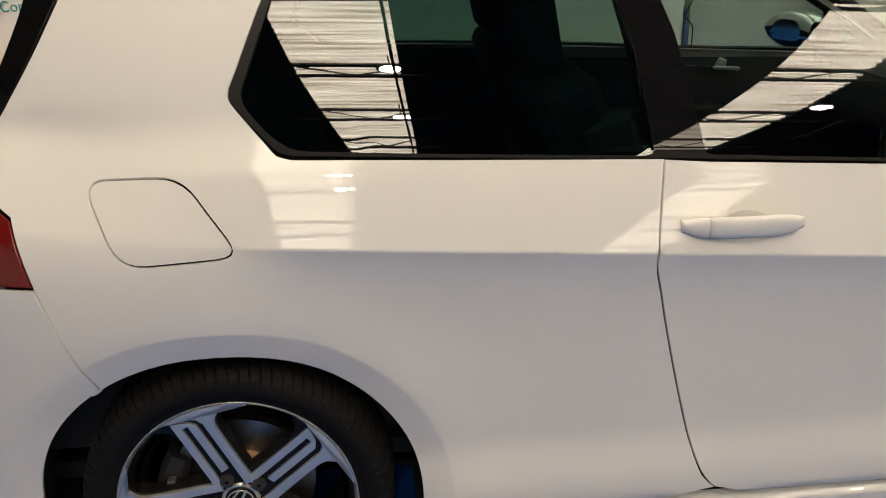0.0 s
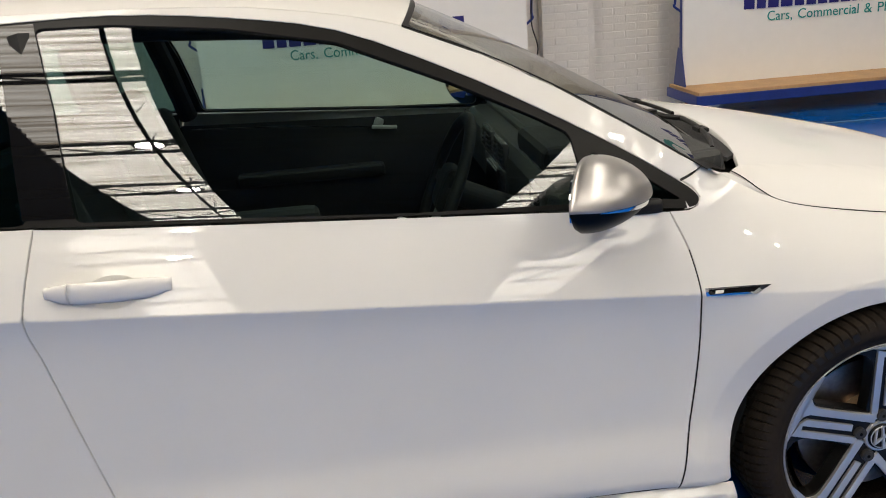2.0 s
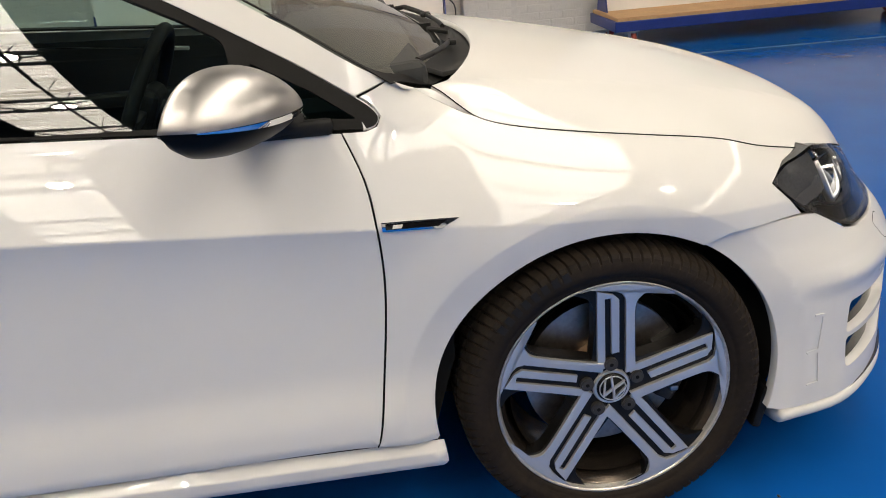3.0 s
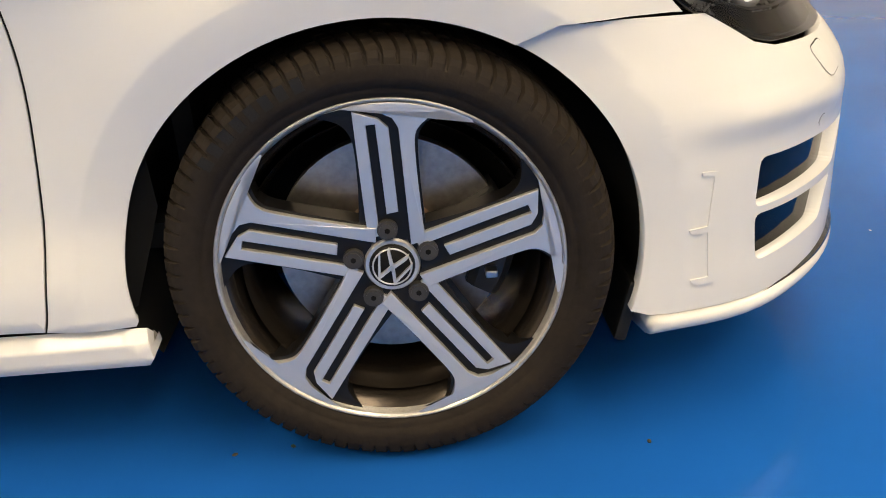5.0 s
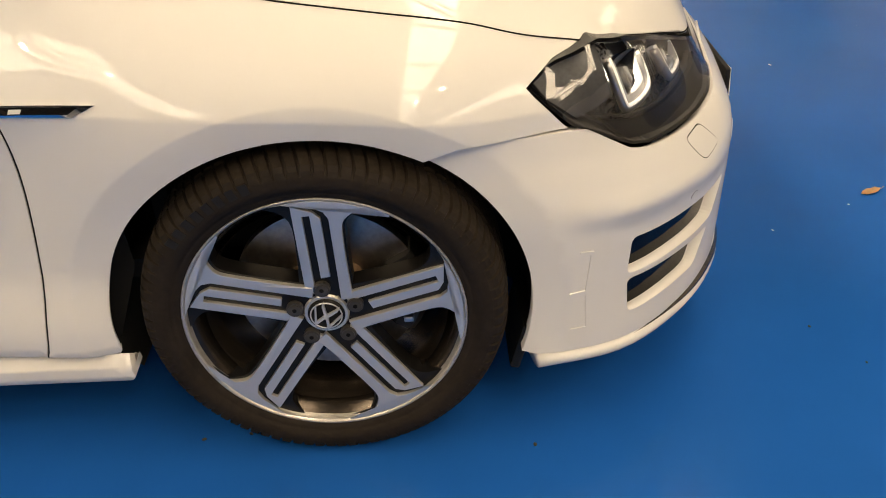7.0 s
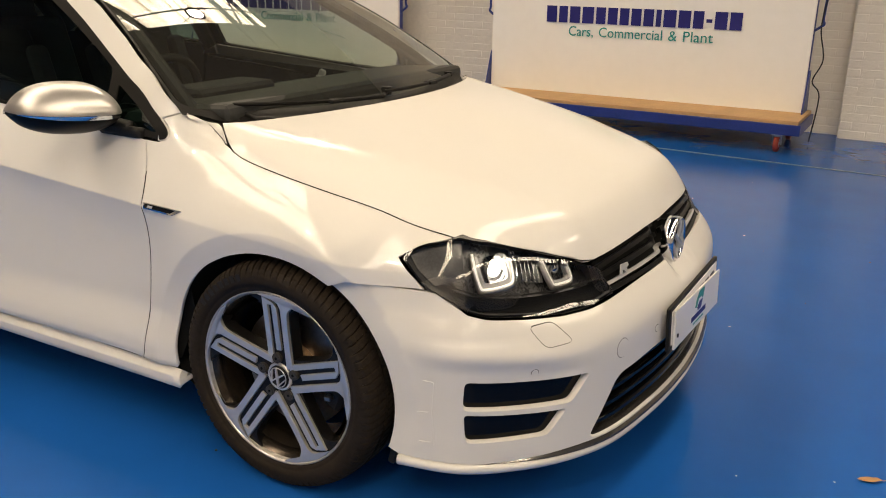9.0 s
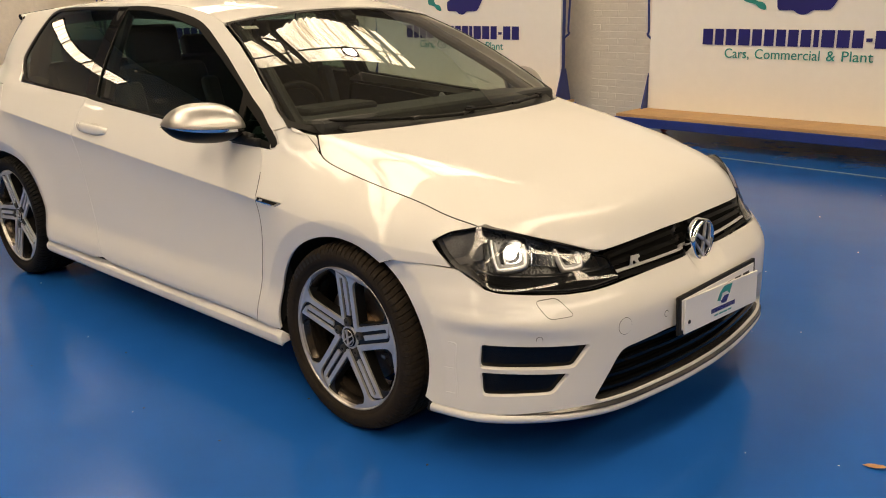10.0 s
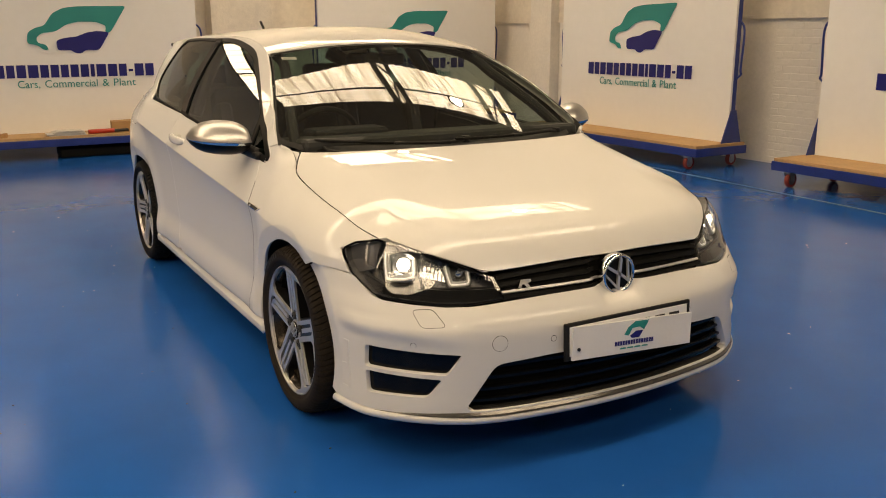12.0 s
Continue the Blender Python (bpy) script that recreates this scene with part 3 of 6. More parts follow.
def ad_board(width=2.88, label="white advertising board on a blue wheeled trolley"):
    """A tall white board on a trolley; its face looks along -y, its middle at x = 0, its face plane at y = 0."""
    t = thing("advertising_board", label, "sign board", group="advertising boards along the walls")
    hw = width / 2
    part("panel", box((width, 0.03, 2.25), Matrix.Translation((0, 0.018, 0.26 + 1.125)), 0.003), BOARD, t, "white glossy panel")
    part("plank", box((width + 0.10, 0.72, 0.03), Matrix.Translation((0, -0.14, 0.247)), 0.004), WOOD, t, "pine plank deck")
    part("base_frame", box((width + 0.14, 0.74, 0.085), Matrix.Translation((0, -0.14, 0.19)), 0.006), BLUE_STEEL, t, "blue steel base frame")
    for s in (-1, 1):
        post = part("post", box((0.05, 0.05, 2.3), Matrix.Translation((s * (hw - 0.02), 0.061, 0.26 + 1.15)), 0.004), BLUE_STEEL, t)
        gus = prism([(-0.16, 0), (0.14, 0), (0.035, 0.36), (-0.035, 0.36)], 0.012, Matrix.Translation((s * (hw + 0.012) - 0.006, 0.055, 0.245)) @ pose(0, 0, 0, 90, 0, 90))
        part("gusset", gus, BLUE_STEEL, t)
        x = s * (hw - 0.004)
        part("grab_handle", tube(flowing([(x, 0.06, 1.52), (x + s * 0.06, 0.06, 1.46), (x + s * 0.075, 0.06, 1.34), (x + s * 0.06, 0.06, 1.02), (x + s * 0.075, 0.06, 0.98), (x, 0.06, 0.92)], 4), 0.011), BLUE_STEEL, t)
        for y in (-0.455, 0.17):
            castor(t, s * (hw - 0.10), y)
    I = Matrix.Identity(4)
    logo_shapes(t, I @ Matrix.Translation((0.05, -0.004, 0)), 1.0, 1.19)
    name_bars(t, I @ Matrix.Translation((0, -0.004, 0)), -0.88, 0.88, 0.90, 0.145, NAVY)
    x = -0.655
    for word, width in (("Cars,", .235), ("Commercial", .580), ("&", .075), ("Plant", .255)):
        w = writing("sign_word", word, 0.125, pose(x, -0.004, 0.785, 90), TEAL, t, width=width)
        tagged(w, "teal word of writing")
        x += width + .055
    return t


board = ad_board()
board.location = (0.31, 5.265, 0)
copy_thing(board, Matrix.Translation((-3.65, 5.265, 0)))
copy_thing(board, Matrix.Translation((4.62, 5.265, 0)))
copy_thing(board, pose(-7.0, -0.45, 0, 0, 0, 90))
wide = copy_thing(board, pose(-7.15, 4.12, 0, 0, 0, 90))
# ---- the car: surfaces ----
def table(x, tab):
    """Smooth curve through (x, value) knots."""
    n = len(tab)
    if x <= tab[0][0]:
        return tab[0][1] + (tab[1][1] - tab[0][1]) / (tab[1][0] - tab[0][0]) * (x - tab[0][0])
    if x >= tab[-1][0]:
        return tab[-1][1] + (tab[-1][1] - tab[-2][1]) / (tab[-1][0] - tab[-2][0]) * (x - tab[-1][0])
    i = max(k for k in range(n - 1) if tab[k][0] <= x)

    def slope(k):
        a, b = max(k - 1, 0), min(k + 1, n - 1)
        return (tab[b][1] - tab[a][1]) / (tab[b][0] - tab[a][0])
    h = tab[i + 1][0] - tab[i][0]
    t = (x - tab[i][0]) / h
    p, q, m, k = tab[i][1], tab[i + 1][1], slope(i) * h, slope(i + 1) * h
    return (2 * t ** 3 - 3 * t * t + 1) * p + (t ** 3 - 2 * t * t + t) * m + (-2 * t ** 3 + 3 * t * t) * q + (t ** 3 - t * t) * k


def ease(a, b, x):
    f = min(1, max(0, (x - a) / (b - a)))
    return f * f * (3 - 2 * f)


AXLE, WHEEL_Z = 1.313, 0.318
WIDEST = [(-2.12, .55), (-2.06, .645), (-1.96, .738), (-1.8, .818), (-1.6, .868), (-1.3, .890), (-.9, .896), (-.4, .897), (.2, .894), (.8, .887),
          (1.2, .888), (1.4, .887), (1.5, .883), (1.6, .856), (1.66, .834), (1.74, .801), (1.82, .76)]
BELT_Y = [(-2.0, .565), (-1.7, .678), (-1.4, .756), (-1.0, .797), (-.5, .812), (.3, .814), (.9, .806), (1.2, .80)]


# the line where the fender meets the bonnet, and how the fender leans there
SEAM_Z = [(.70, .909), (.80, .902), (.85, .898), (.90, .892), (.95, .884), (1.0, .876), (1.06, .867), (1.12, .858), (1.19, .847), (1.26, .836), (1.42, .8117), (1.57, .786), (1.66, .757), (1.757, .734)]
SEAM_Y = [(.70, .809), (.80, .808), (.85, .805), (.90, .800), (.95, .793), (1.0, .785), (1.06, .777), (1.12, .771), (1.19, .768), (1.26, .766), (1.42, .770), (1.57, .763), (1.66, .745), (1.757, .718)]
SEAM_LEAN = [(.70, -.44), (.85, -.44), (.925, -.50), (1.0, -.82), (1.06, -1.12), (1.12, -1.2), (1.26, -1.45), (1.42, -1.75), (1.57, -1.75), (1.66, -1.6), (1.757, -1.3)]
SEAM_BOW = [(.70, .7), (.90, .7), (.95, 4), (1.008, 12), (1.06, 16), (1.12, 6), (1.2, 4), (1.8, 4)]


def crease(x):
    return .822 - .0735 * (x + .478)


def crease_fade(x):
    """The pressed line runs out behind the front wheel."""
    return 1 - ease(.88, 1.12, x)


ARCH = {-1: (-AXLE - .018, .385, .343), 1: (AXLE - .002, .361, .339)}


def arch_r(sg, x, z):
    """Distance from the middle of the wheel arch, .345 at its edge."""
    cx, rx, rz = ARCH[sg]
    return .345 * math.hypot((x - cx) / rx, (z - WHEEL_Z) / rz)


def arch_line(sg, r, a0, a1, n=40):
    cx, rx, rz = ARCH[sg]
    out = []
    for k in range(n + 1):
        a = radians(a0 + (a1 - a0) * k / n)
        out.append((cx + rx * r / .345 * math.cos(a), WHEEL_Z + rz * r / .345 * math.sin(a)))
    return out


def belt(x):
    return .956 - .0675 * x


def lower_side(x, z):
    zc, y = crease(x), table(x, WIDEST)
    k = crease_fade(x)
    if z > zc:
        d = z - zc
        lean = .44 * k + .16 * (1 - k)
        low = y - lean * d - (.40 + 1.75 * (.44 - lean)) * d * d
        w = ease(.70, .85, x)
        if w:
            lean = lean + .12 * ease(1.40, 1.68, x)
            z1, y1, m1 = table(x, SEAM_Z), table(x, SEAM_Y), table(x, SEAM_LEAN)
            h = z1 - zc
            t = d / h
            if t < 1:
                up = (2 * t ** 3 - 3 * t * t + 1) * y - (t ** 3 - 2 * t * t + t) * lean * h + (3 * t * t - 2 * t ** 3) * y1 + (t ** 3 - t * t) * m1 * h
            else:
                up = y1 + m1 * (z - z1) - table(x, SEAM_BOW) * (z - z1) ** 2
            low += (up - low) * w
        y = low
    else:
        d = zc - z
        back = ease(-1.08, -1.36, x)
        y -= .024 * k * (1 - back) * (1 - math.exp(-d / .08))
        y += (1 - k) * .12 * d * math.exp(-d / .12)
        y += .30 * back * d * math.exp(-d / .09)
        y += .020 * ease(.43, .30, z) * (1 - ease(.9, 1.1, abs(x)))
        y -= .5 * max(0, .27 - z)
    y -= .65 * ease(-1.2, -1.65, x) * max(0, z - .70) ** 2
    for s in (-1, 1):
        r = arch_r(s, x, z)
        y += .009 * math.exp(-((r - .415) / .08) ** 2) * (1 if z < zc else max(0, 1 - (z - zc) / .1) ** 2)
        if r < .402:
            y -= .012 * (.402 - r) / .057
    return y


def upper_side(x, z):
    d = z - belt(x)
    return table(x, BELT_Y) - (.38 * d + .72 * d * d if d > 0 else .38 * d)


def flank(x, z):
    w = ease(belt(x) - .05, belt(x) + .05, z) * (1 - ease(.70, .85, x))
    return (1 - w) * lower_side(x, z) + w * upper_side(x, z) if 0 < w < 1 else (upper_side(x, z) if w else lower_side(x, z))


def flank_at(out=0.0):
    return lambda u, v: (u, -flank(u, v) - out, v)


def glass_at(out=0.0):
    return lambda u, v: (u, -upper_side(u, v) - out, v)


# nose: a plan line from the middle of the front round to the wheel arch
NOSE = flowing([(2.165, 0), (2.159, .15), (2.143, .30), (2.111, .48), (2.062, .60), (1.975, .72), (1.845, .826), (1.70, .866), (1.55, .888), (1.40, .892), (1.2, .893)], 12)
NOSE_S = [0.0]
for a, b in zip(NOSE, NOSE[1:]):
    NOSE_S.append(NOSE_S[-1] + math.dist(a, b))
SETBACK = [(.10, .02), (.16, .004), (.22, 0), (.30, 0), (.42, 0), (.47, .002), (.50, .010), (.54, .035), (.58, .070), (.62, .094), (.66, .118), (.70, .155), (.74, .215)]


def nose_plan(s):
    s = min(max(s, 0), NOSE_S[-1] - 1e-6)
    i = int(np.searchsorted(NOSE_S, s, "right")) - 1
    f = (s - NOSE_S[i]) / (NOSE_S[i + 1] - NOSE_S[i])
    p, q = np.array(NOSE[i]), np.array(NOSE[i + 1])
    c = p + (q - p) * f

    def direction(k):
        a, b = NOSE[max(k - 1, 0)], NOSE[min(k + 1, len(NOSE) - 1)]
        d = np.array(b) - np.array(a)
        if k == 0:
            d = np.array((0.0, 1.0))
        return d / np.linalg.norm(d)
    d = direction(i) * (1 - f) + direction(i + 1) * f
    d /= np.linalg.norm(d)
    return c, np.array((d[1], -d[0]))


def s_of(x, y):
    """How far along the plan line the point lies that is nearest to (x, y)."""
    best = (9, 0)
    q = np.array((x, abs(y)))
    for i in range(len(NOSE) - 1):
        a, b = np.array(NOSE[i]), np.array(NOSE[i + 1])
        f = min(1, max(0, float((q - a) @ (b - a)) / float((b - a) @ (b - a))))
        best = min(best, (math.dist(q, a + (b - a) * f), NOSE_S[i] + f * (NOSE_S[i + 1] - NOSE_S[i])))
    return best[1]


S_CORNER, S_ARCH = s_of(1.90, .79), s_of(1.47, .885)
S_A, S_B, S_C, S_D, S_E = s_of(2.06, .6), s_of(2.10, .53), s_of(1.96, .73), s_of(1.83, .83), s_of(1.68, .87)


def fold_z(s):
    return table(s, [(.5, .450), (.7, .468), (.9, .482), (1.1, .486), (1.2, .486)])


def nose(s, z, out=0.0):
    c, n = nose_plan(abs(s))
    w = 1 - .45 * ease(S_A, S_CORNER + .06, abs(s)) - .40 * ease(S_CORNER, S_ARCH, abs(s))
    back = table(z, SETBACK) * w
    # the shoulder over the intakes, and the tuck below it
    fold = ease(S_B, S_C, abs(s)) * (1 - ease(S_D, S_E, abs(s)))
    zf = fold_z(abs(s))
    back += .004 * fold * ease(zf + .004, zf - .035, z) * (1 - .8 * ease(.30, .22, z))
    back -= .007 * fold * ease(zf + .045, zf + .004, z) * ease(zf - .045, zf + .002, z)
    back += .014 * ease(.98, 1.11, abs(s)) * ease(.625, .70, z)
    # seat of the emblem
    back += .022 * (1 - ease(.06, .11, abs(s))) * ease(.50, .55, z)
    r = arch_r(1, c[0], z)
    if r < .402 and abs(s) > S_CORNER:
        back += .012 * (.402 - r) / .057
    p = c + n * (out - back)
    return (p[0], p[1] if s > 0 else -p[1], z)


def nose_at(out=0.0):
    return lambda u, v: nose(u, v, out)


def ns(x, y, z):
    return (-s_of(x, y), z)


# bonnet: height over the plan
HOOD_MID = [(1.0, .966), (1.1, .951), (1.3, .922), (1.5, .886), (1.7, .844), (1.8, .819), (1.88, .794), (1.95, .766), (2.05, .720), (2.1, .696)]
HOOD_LIP = [(0, .064), (.25, .062), (.44, .064), (.505, .052), (.618, .019), (.70, 0), (.9, 0)]
HOOD_NOSE = [(0, 2.045), (.25, 2.034), (.44, 2.008), (.505, 1.975), (.618, 1.88), (.718, 1.757), (.80, 1.64)]
HOOD_DROP = [(1.0, .047), (1.06, .078), (1.12, .083), (1.26, .088), (1.42, .0845), (1.57, .085), (1.66, .1025), (1.757, .1165), (1.9, .144), (2.1, .15)]


def hood(x, y):
    """A dome with a soft fold from each screen corner to the grille, and a lip rolled down at the front."""
    a = abs(y)
    fold = .650 - .24 * (x - 1.1) / .93
    dome = .024
    z = table(x, HOOD_MID) - dome * (a / fold) ** 2
    if a > fold:
        w = (a - fold) / (.76 - fold)
        z -= (table(x, HOOD_DROP) - dome * (.76 / fold) ** 2) * (.25 * w + .75 * w * w)
    lip = max(0, 1 - (table(a, HOOD_NOSE) - x) / .11)
    return z - max(0, table(a, HOOD_LIP)) * lip ** 2.3


HOOD_EDGE = [(1.008, .700), (1.06, .738), (1.12, .760), (1.26, .766), (1.42, .770), (1.57, .763), (1.66, .745), (1.757, .718)]
HOOD_FRONT = [(1.757, .718), (1.88, .618), (1.975, .505), (2.008, .440), (2.034, .25), (2.045, 0)]

# roof
ROOF_EDGE = [(-1.75, 1.30), (-1.6, 1.325), (-1.3, 1.352), (-1.0, 1.372), (-.55, 1.383), (-.1, 1.370), (.1, 1.346), (.27, 1.312), (.5, 1.24)]
ROOF_MID = [(-1.75, 1.335), (-1.6, 1.358), (-1.3, 1.392), (-1.0, 1.412), (-.5, 1.428), (-.1, 1.425), (.1, 1.402), (.3, 1.365), (.36, 1.349), (.45, 1.32)]


def roof_top(u, v):
    ye = upper_side(u, table(u, ROOF_EDGE))
    y = v * ye
    return (u, y, table(u, ROOF_MID) - (table(u, ROOF_MID) - table(u, ROOF_EDGE)) * abs(v) ** 2.4)


SCREEN_EDGE = [(.285, 1.307), (.302, 1.302), (.477, 1.229), (.629, 1.150), (.766, 1.066), (.871, .997), (.93, .957)]


def screen(u, v):
    """Windscreen: u across from -1 to 1, v from the cowl to the roof."""
    t = v
    ex = .955 + (.303 - .955) * t
    ez = table(ex, SCREEN_EDGE) if ex < .93 else .960 - (ex - .93) * .8
    ey = upper_side(ex, ez) - .012
    mx = 1.145 + (.355 - 1.145) * t
    mz = .912 + (1.347 - .912) * t + .016 * math.sin(math.pi * t)
    k = 1 - u * u
    return (ex + (mx - ex) * k, ey * u, ez + (mz - ez) * k)


car = thing("car", "white three-door hatchback with silver mirrors, parked", "car")

# ---- body panels, right and left ----
GAP_REAR = [(-.457, .984), (-.484, .821), (-.468, .725), (-.434, .572), (-.393, .41), (-.362, .32), (-.332, .283)]
GAP_FRONT = [(.830, .889), (.860, .810), (.872, .736), (.877, .623), (.867, .498), (.841, .313), (.827, .262)]
DLO = [(-.457, .984), (-1.06, 1.0145), (-1.165, 1.0215), (-1.198, 1.043), (-1.258, 1.108), (-1.266, 1.132), (-1.250, 1.17), (-1.185, 1.315), (-1.150, 1.345), (-1.055, 1.362), (-.824, 1.367), (-.54, 1.367), (-.302, 1.367),
       (-.07, 1.345), (.166, 1.302), (.398, 1.206), (.569, 1.119), (.739, 1.023), (.852, .950), (.886, .925), (.898, .908), (.892, .895), (.872, .890)]


def arc(cx, cz, r, a0, a1, n=40):
    return [(cx + r * math.cos(radians(a0 + (a1 - a0) * k / n)), cz + r * math.sin(radians(a0 + (a1 - a0) * k / n))) for k in range(n + 1)]


CREASES = [[(-1.75 + .02 * k, crease(-1.75 + .02 * k) + d) for k in range(172)] for d in (.004, -.004)]
CREASES += [arch_line(s, r, 0, 180, 90) for s in (-1, 1) for r in (.405, .399)]


DISH = [(-.312 + .052 * a, .857 + .0275 * b) for a, b in arc(0, 0, 1, 0, 350, 35)]


def seam_height(x, y):
    """Where the fender meets the bonnet's edge."""
    lo, hi = hood(x, y) - .05, hood(x, y) + .05
    for _ in range(30):
        z = (lo + hi) / 2
        lo, hi = (z, hi) if flank(x, z) > y else (lo, z)
    return lo


SEAM = [(x, seam_height(x, y + .0012) + .0017) for x, y in flowing([(1.12, .760), (1.19, .764), (1.26, .766), (1.42, .770), (1.57, .763), (1.66, .745), (1.757, .718)], 3)]


def panels(left):
    kw = dict(mirror=left, flip=False, lines=CREASES)
    # door
    door_o = flowing(GAP_REAR, 5) + [(-.28, .268), (.1, .262), (.827, .262)] + flowing(GAP_FRONT[::-1], 5)[1:] + flowing([(.828, .8925), (.55, .914), (.014, .950), (-.452, .981)], 4)[1:-1]
    door = sheet("door", door_o, flank_at(), PAINT, car, "", holes=[DISH], step=.022, gap=.0027, **kw)
    # dark tube laid in for the shade of the gap between door and fender
    part("door_gap", tube([(x, (1 if left else -1) * (flank(x, z) - .0007), z) for x, z in flowing(GAP_FRONT[1:], 5)], .0012, 6), VOID, car)
    # side frame with quarter panel and roof rail
    dlo_top = flowing(DLO, 3)
    side_o = (flowing(GAP_REAR[::-1], 5)[:-1] + dlo_top + [(.864, .947), (.925, .965)] + [(x, z) for x, z in SCREEN_EDGE[::-1][1:]]
              + [(x, table(x, ROOF_EDGE)) for x in (.2, .1, 0, -.1, -.3, -.55, -.8, -1.0, -1.2, -1.4, -1.52, -1.57)]
              + flowing([(-1.588, 1.305), (-1.64, 1.205), (-1.70, 1.11), (-1.755, 1.035), (-1.745, .985), (-1.672, .935)], 4)
              + [(-1.635, .815), (-1.592, .70), (-1.549, .600)] + arch_line(-1, .345, 128, -9) + [(-.93, .262), (-.45, .262)])
    fuel = rounded([(-1.540, .992), (-1.355, .998), (-1.250, .864), (-1.468, .850)], .045)
    sheet("side_frame", side_o, flank_at(), PAINT, car, "", holes=[] if left else [fuel], step=.022, gap=.0018, **kw)
    if not left:
        sheet("fuel_flap", fuel, flank_at(), PAINT, car, "", step=.02, gap=.0022, **kw)
    # front fender
    fender_o = (flowing(GAP_FRONT[::-1], 5) + [(.874, .887), (.895, .8925), (.903, .908), (.889, .929), (.868, .945), (.925, .965), (.965, .945), (1.008, .918), (1.06, .890)] + SEAM + [
                (1.70, .725), (1.654, .700), (1.69, .665), (1.723, .628), (1.64, .632), (1.546, .632)]
                + arch_line(1, .345, 60, 189) + [(.948, .255)])
    sheet("front_fender", fender_o, flank_at(), PAINT, car, "", step=.022, gap=.0018, **kw)
    # sill skirt
    SKIRT = [(.170, .862), (.194, .876), (.204, .885), (.230, .887), (.234, .885), (.257, .866), (.262, .85)]
    sk = lambda u, v: (u, -float(np.interp(v, [p[0] for p in SKIRT], [p[1] for p in SKIRT])), v)
    sheet("side_skirt", [(-.950, .257), (-.955, .22), (-.94, .195), (.3, .194), (.955, .194), (.966, .210), (.960, .252), (.3, .257)], sk, PAINT, car, "", step=.02, flange=.05, mirror=left, lines=[[(-.93 + .02 * k, z) for k in range(94)] for z in (.229, .235)])
    # black window surround and panes
    door_glass = rounded([(-.372, .993), (-.409, 1.2), (-.453, 1.345), (-.302, 1.341), (-.071, 1.316), (.163, 1.271), (.392, 1.175), (.564, 1.092), (.630, 1.055), (.641, .990), (.641, .930), (.30, .946), (.015, .966)], .012, 3)
    door_glass = shrunk(dense(door_glass, .02), -.008)
    q_glass = rounded([(-.472, .999), (-1.150, 1.038), (-1.190, 1.065), (-1.238, 1.120), (-1.160, 1.312), (-1.10, 1.338), (-.82, 1.346), (-.53, 1.342), (-.494, 1.173)], .02, 3)
    q_glass = shrunk(dense(q_glass, .02), -.011)
    tri = rounded([(.682, .928), (.676, 1.022), (.78, .965), (.862, .908)], .012, 3)
    trim_o = dlo_top + flowing([(.828, .8935), (.55, .916), (.014, .952), (-.452, .983)], 4)[:-1]
    sheet("window_trim", trim_o, glass_at(-.004), BLACK_TRIM, car, "black window surround", holes=[door_glass, q_glass, tri], step=.03, flange=.014, **kw)
    sheet("door_window", shrunk(dense(door_glass, .02), -.006), glass_at(-.010), GLASS_GREEN, car, "green tinted side window", step=.05, flange=0, **kw)
    sheet("quarter_window", shrunk(dense(q_glass, .02), -.006), glass_at(-.010), GLASS_DARK, car, "dark privacy glass", step=.05, flange=0, **kw)
    sheet("triangle_window", shrunk(dense(tri, .02), -.005), glass_at(-.010), GLASS_DARK, car, "", step=.03, flange=0, **kw)
    sheet("pillar_cover", [(-.476, 1.000), (-.377, .995), (-.412, 1.2), (-.460, 1.363), (-.533, 1.363), (-.496, 1.173)], glass_at(-.001), PILLAR_BLACK, car, "gloss black pillar cover", step=.03, flange=.004, **kw)
    return door


door_right = panels(False)
door_left = panels(True)

# dark sheets added behind the panel gaps, in place of the shade inside
for left in (False, True):
    lin = [(-1.7, .30), (-1.0, .28), (.95, .28), (1.0, .42), (1.0, .86), (.9, .87), (-1.6, .96), (-1.7, .8)]
    sheet("inner_panel", lin, flank_at(-.022), VOID, car, "", holes=[arch_line(-1, .36, 0, 359)], step=.06, flange=0, mirror=left)
    f2 = [(1.0, .86), (1.0, .60), (1.2, .70), (1.5, .66), (1.62, .66), (1.62, .74), (1.2, .82)]
    sheet("inner_panel", f2, flank_at(-.022), VOID, car, "", step=.06, flange=0, mirror=left)

# shoulder that closes the corner between pillar, fender and bonnet
def shoulder(left):
    outer = flowing([(.925, .965), (.965, .943), (1.008, .918), (1.06, .890)], 8)
    inner = flowing([(.945, .762), (.967, .735), (1.001, .706), (1.06, .741)], 8)
    n = len(outer) - 1

    def surf(u, v):
        i = min(n - 1, int(u * n))
        f = u * n - i
        o = [a + (b - a) * f for a, b in zip(outer[i], outer[i + 1])]
        q = [a + (b - a) * f for a, b in zip(inner[i], inner[i + 1])]
        p = Vector((o[0], -flank(*o), o[1] - .002))
        r = Vector((q[0], -q[1], hood(*q) - .004))
        m = p.lerp(r, v) + Vector((0, 0, .004 * math.sin(math.pi * v)))
        return (m.x, -m.y if left else m.y, m.z)
    ob = grid_part("fender_shoulder", surf, n, 6, PAINT, car)
    ob.data.flip_normals() if not left else None


shoulder(False)
shoulder(True)

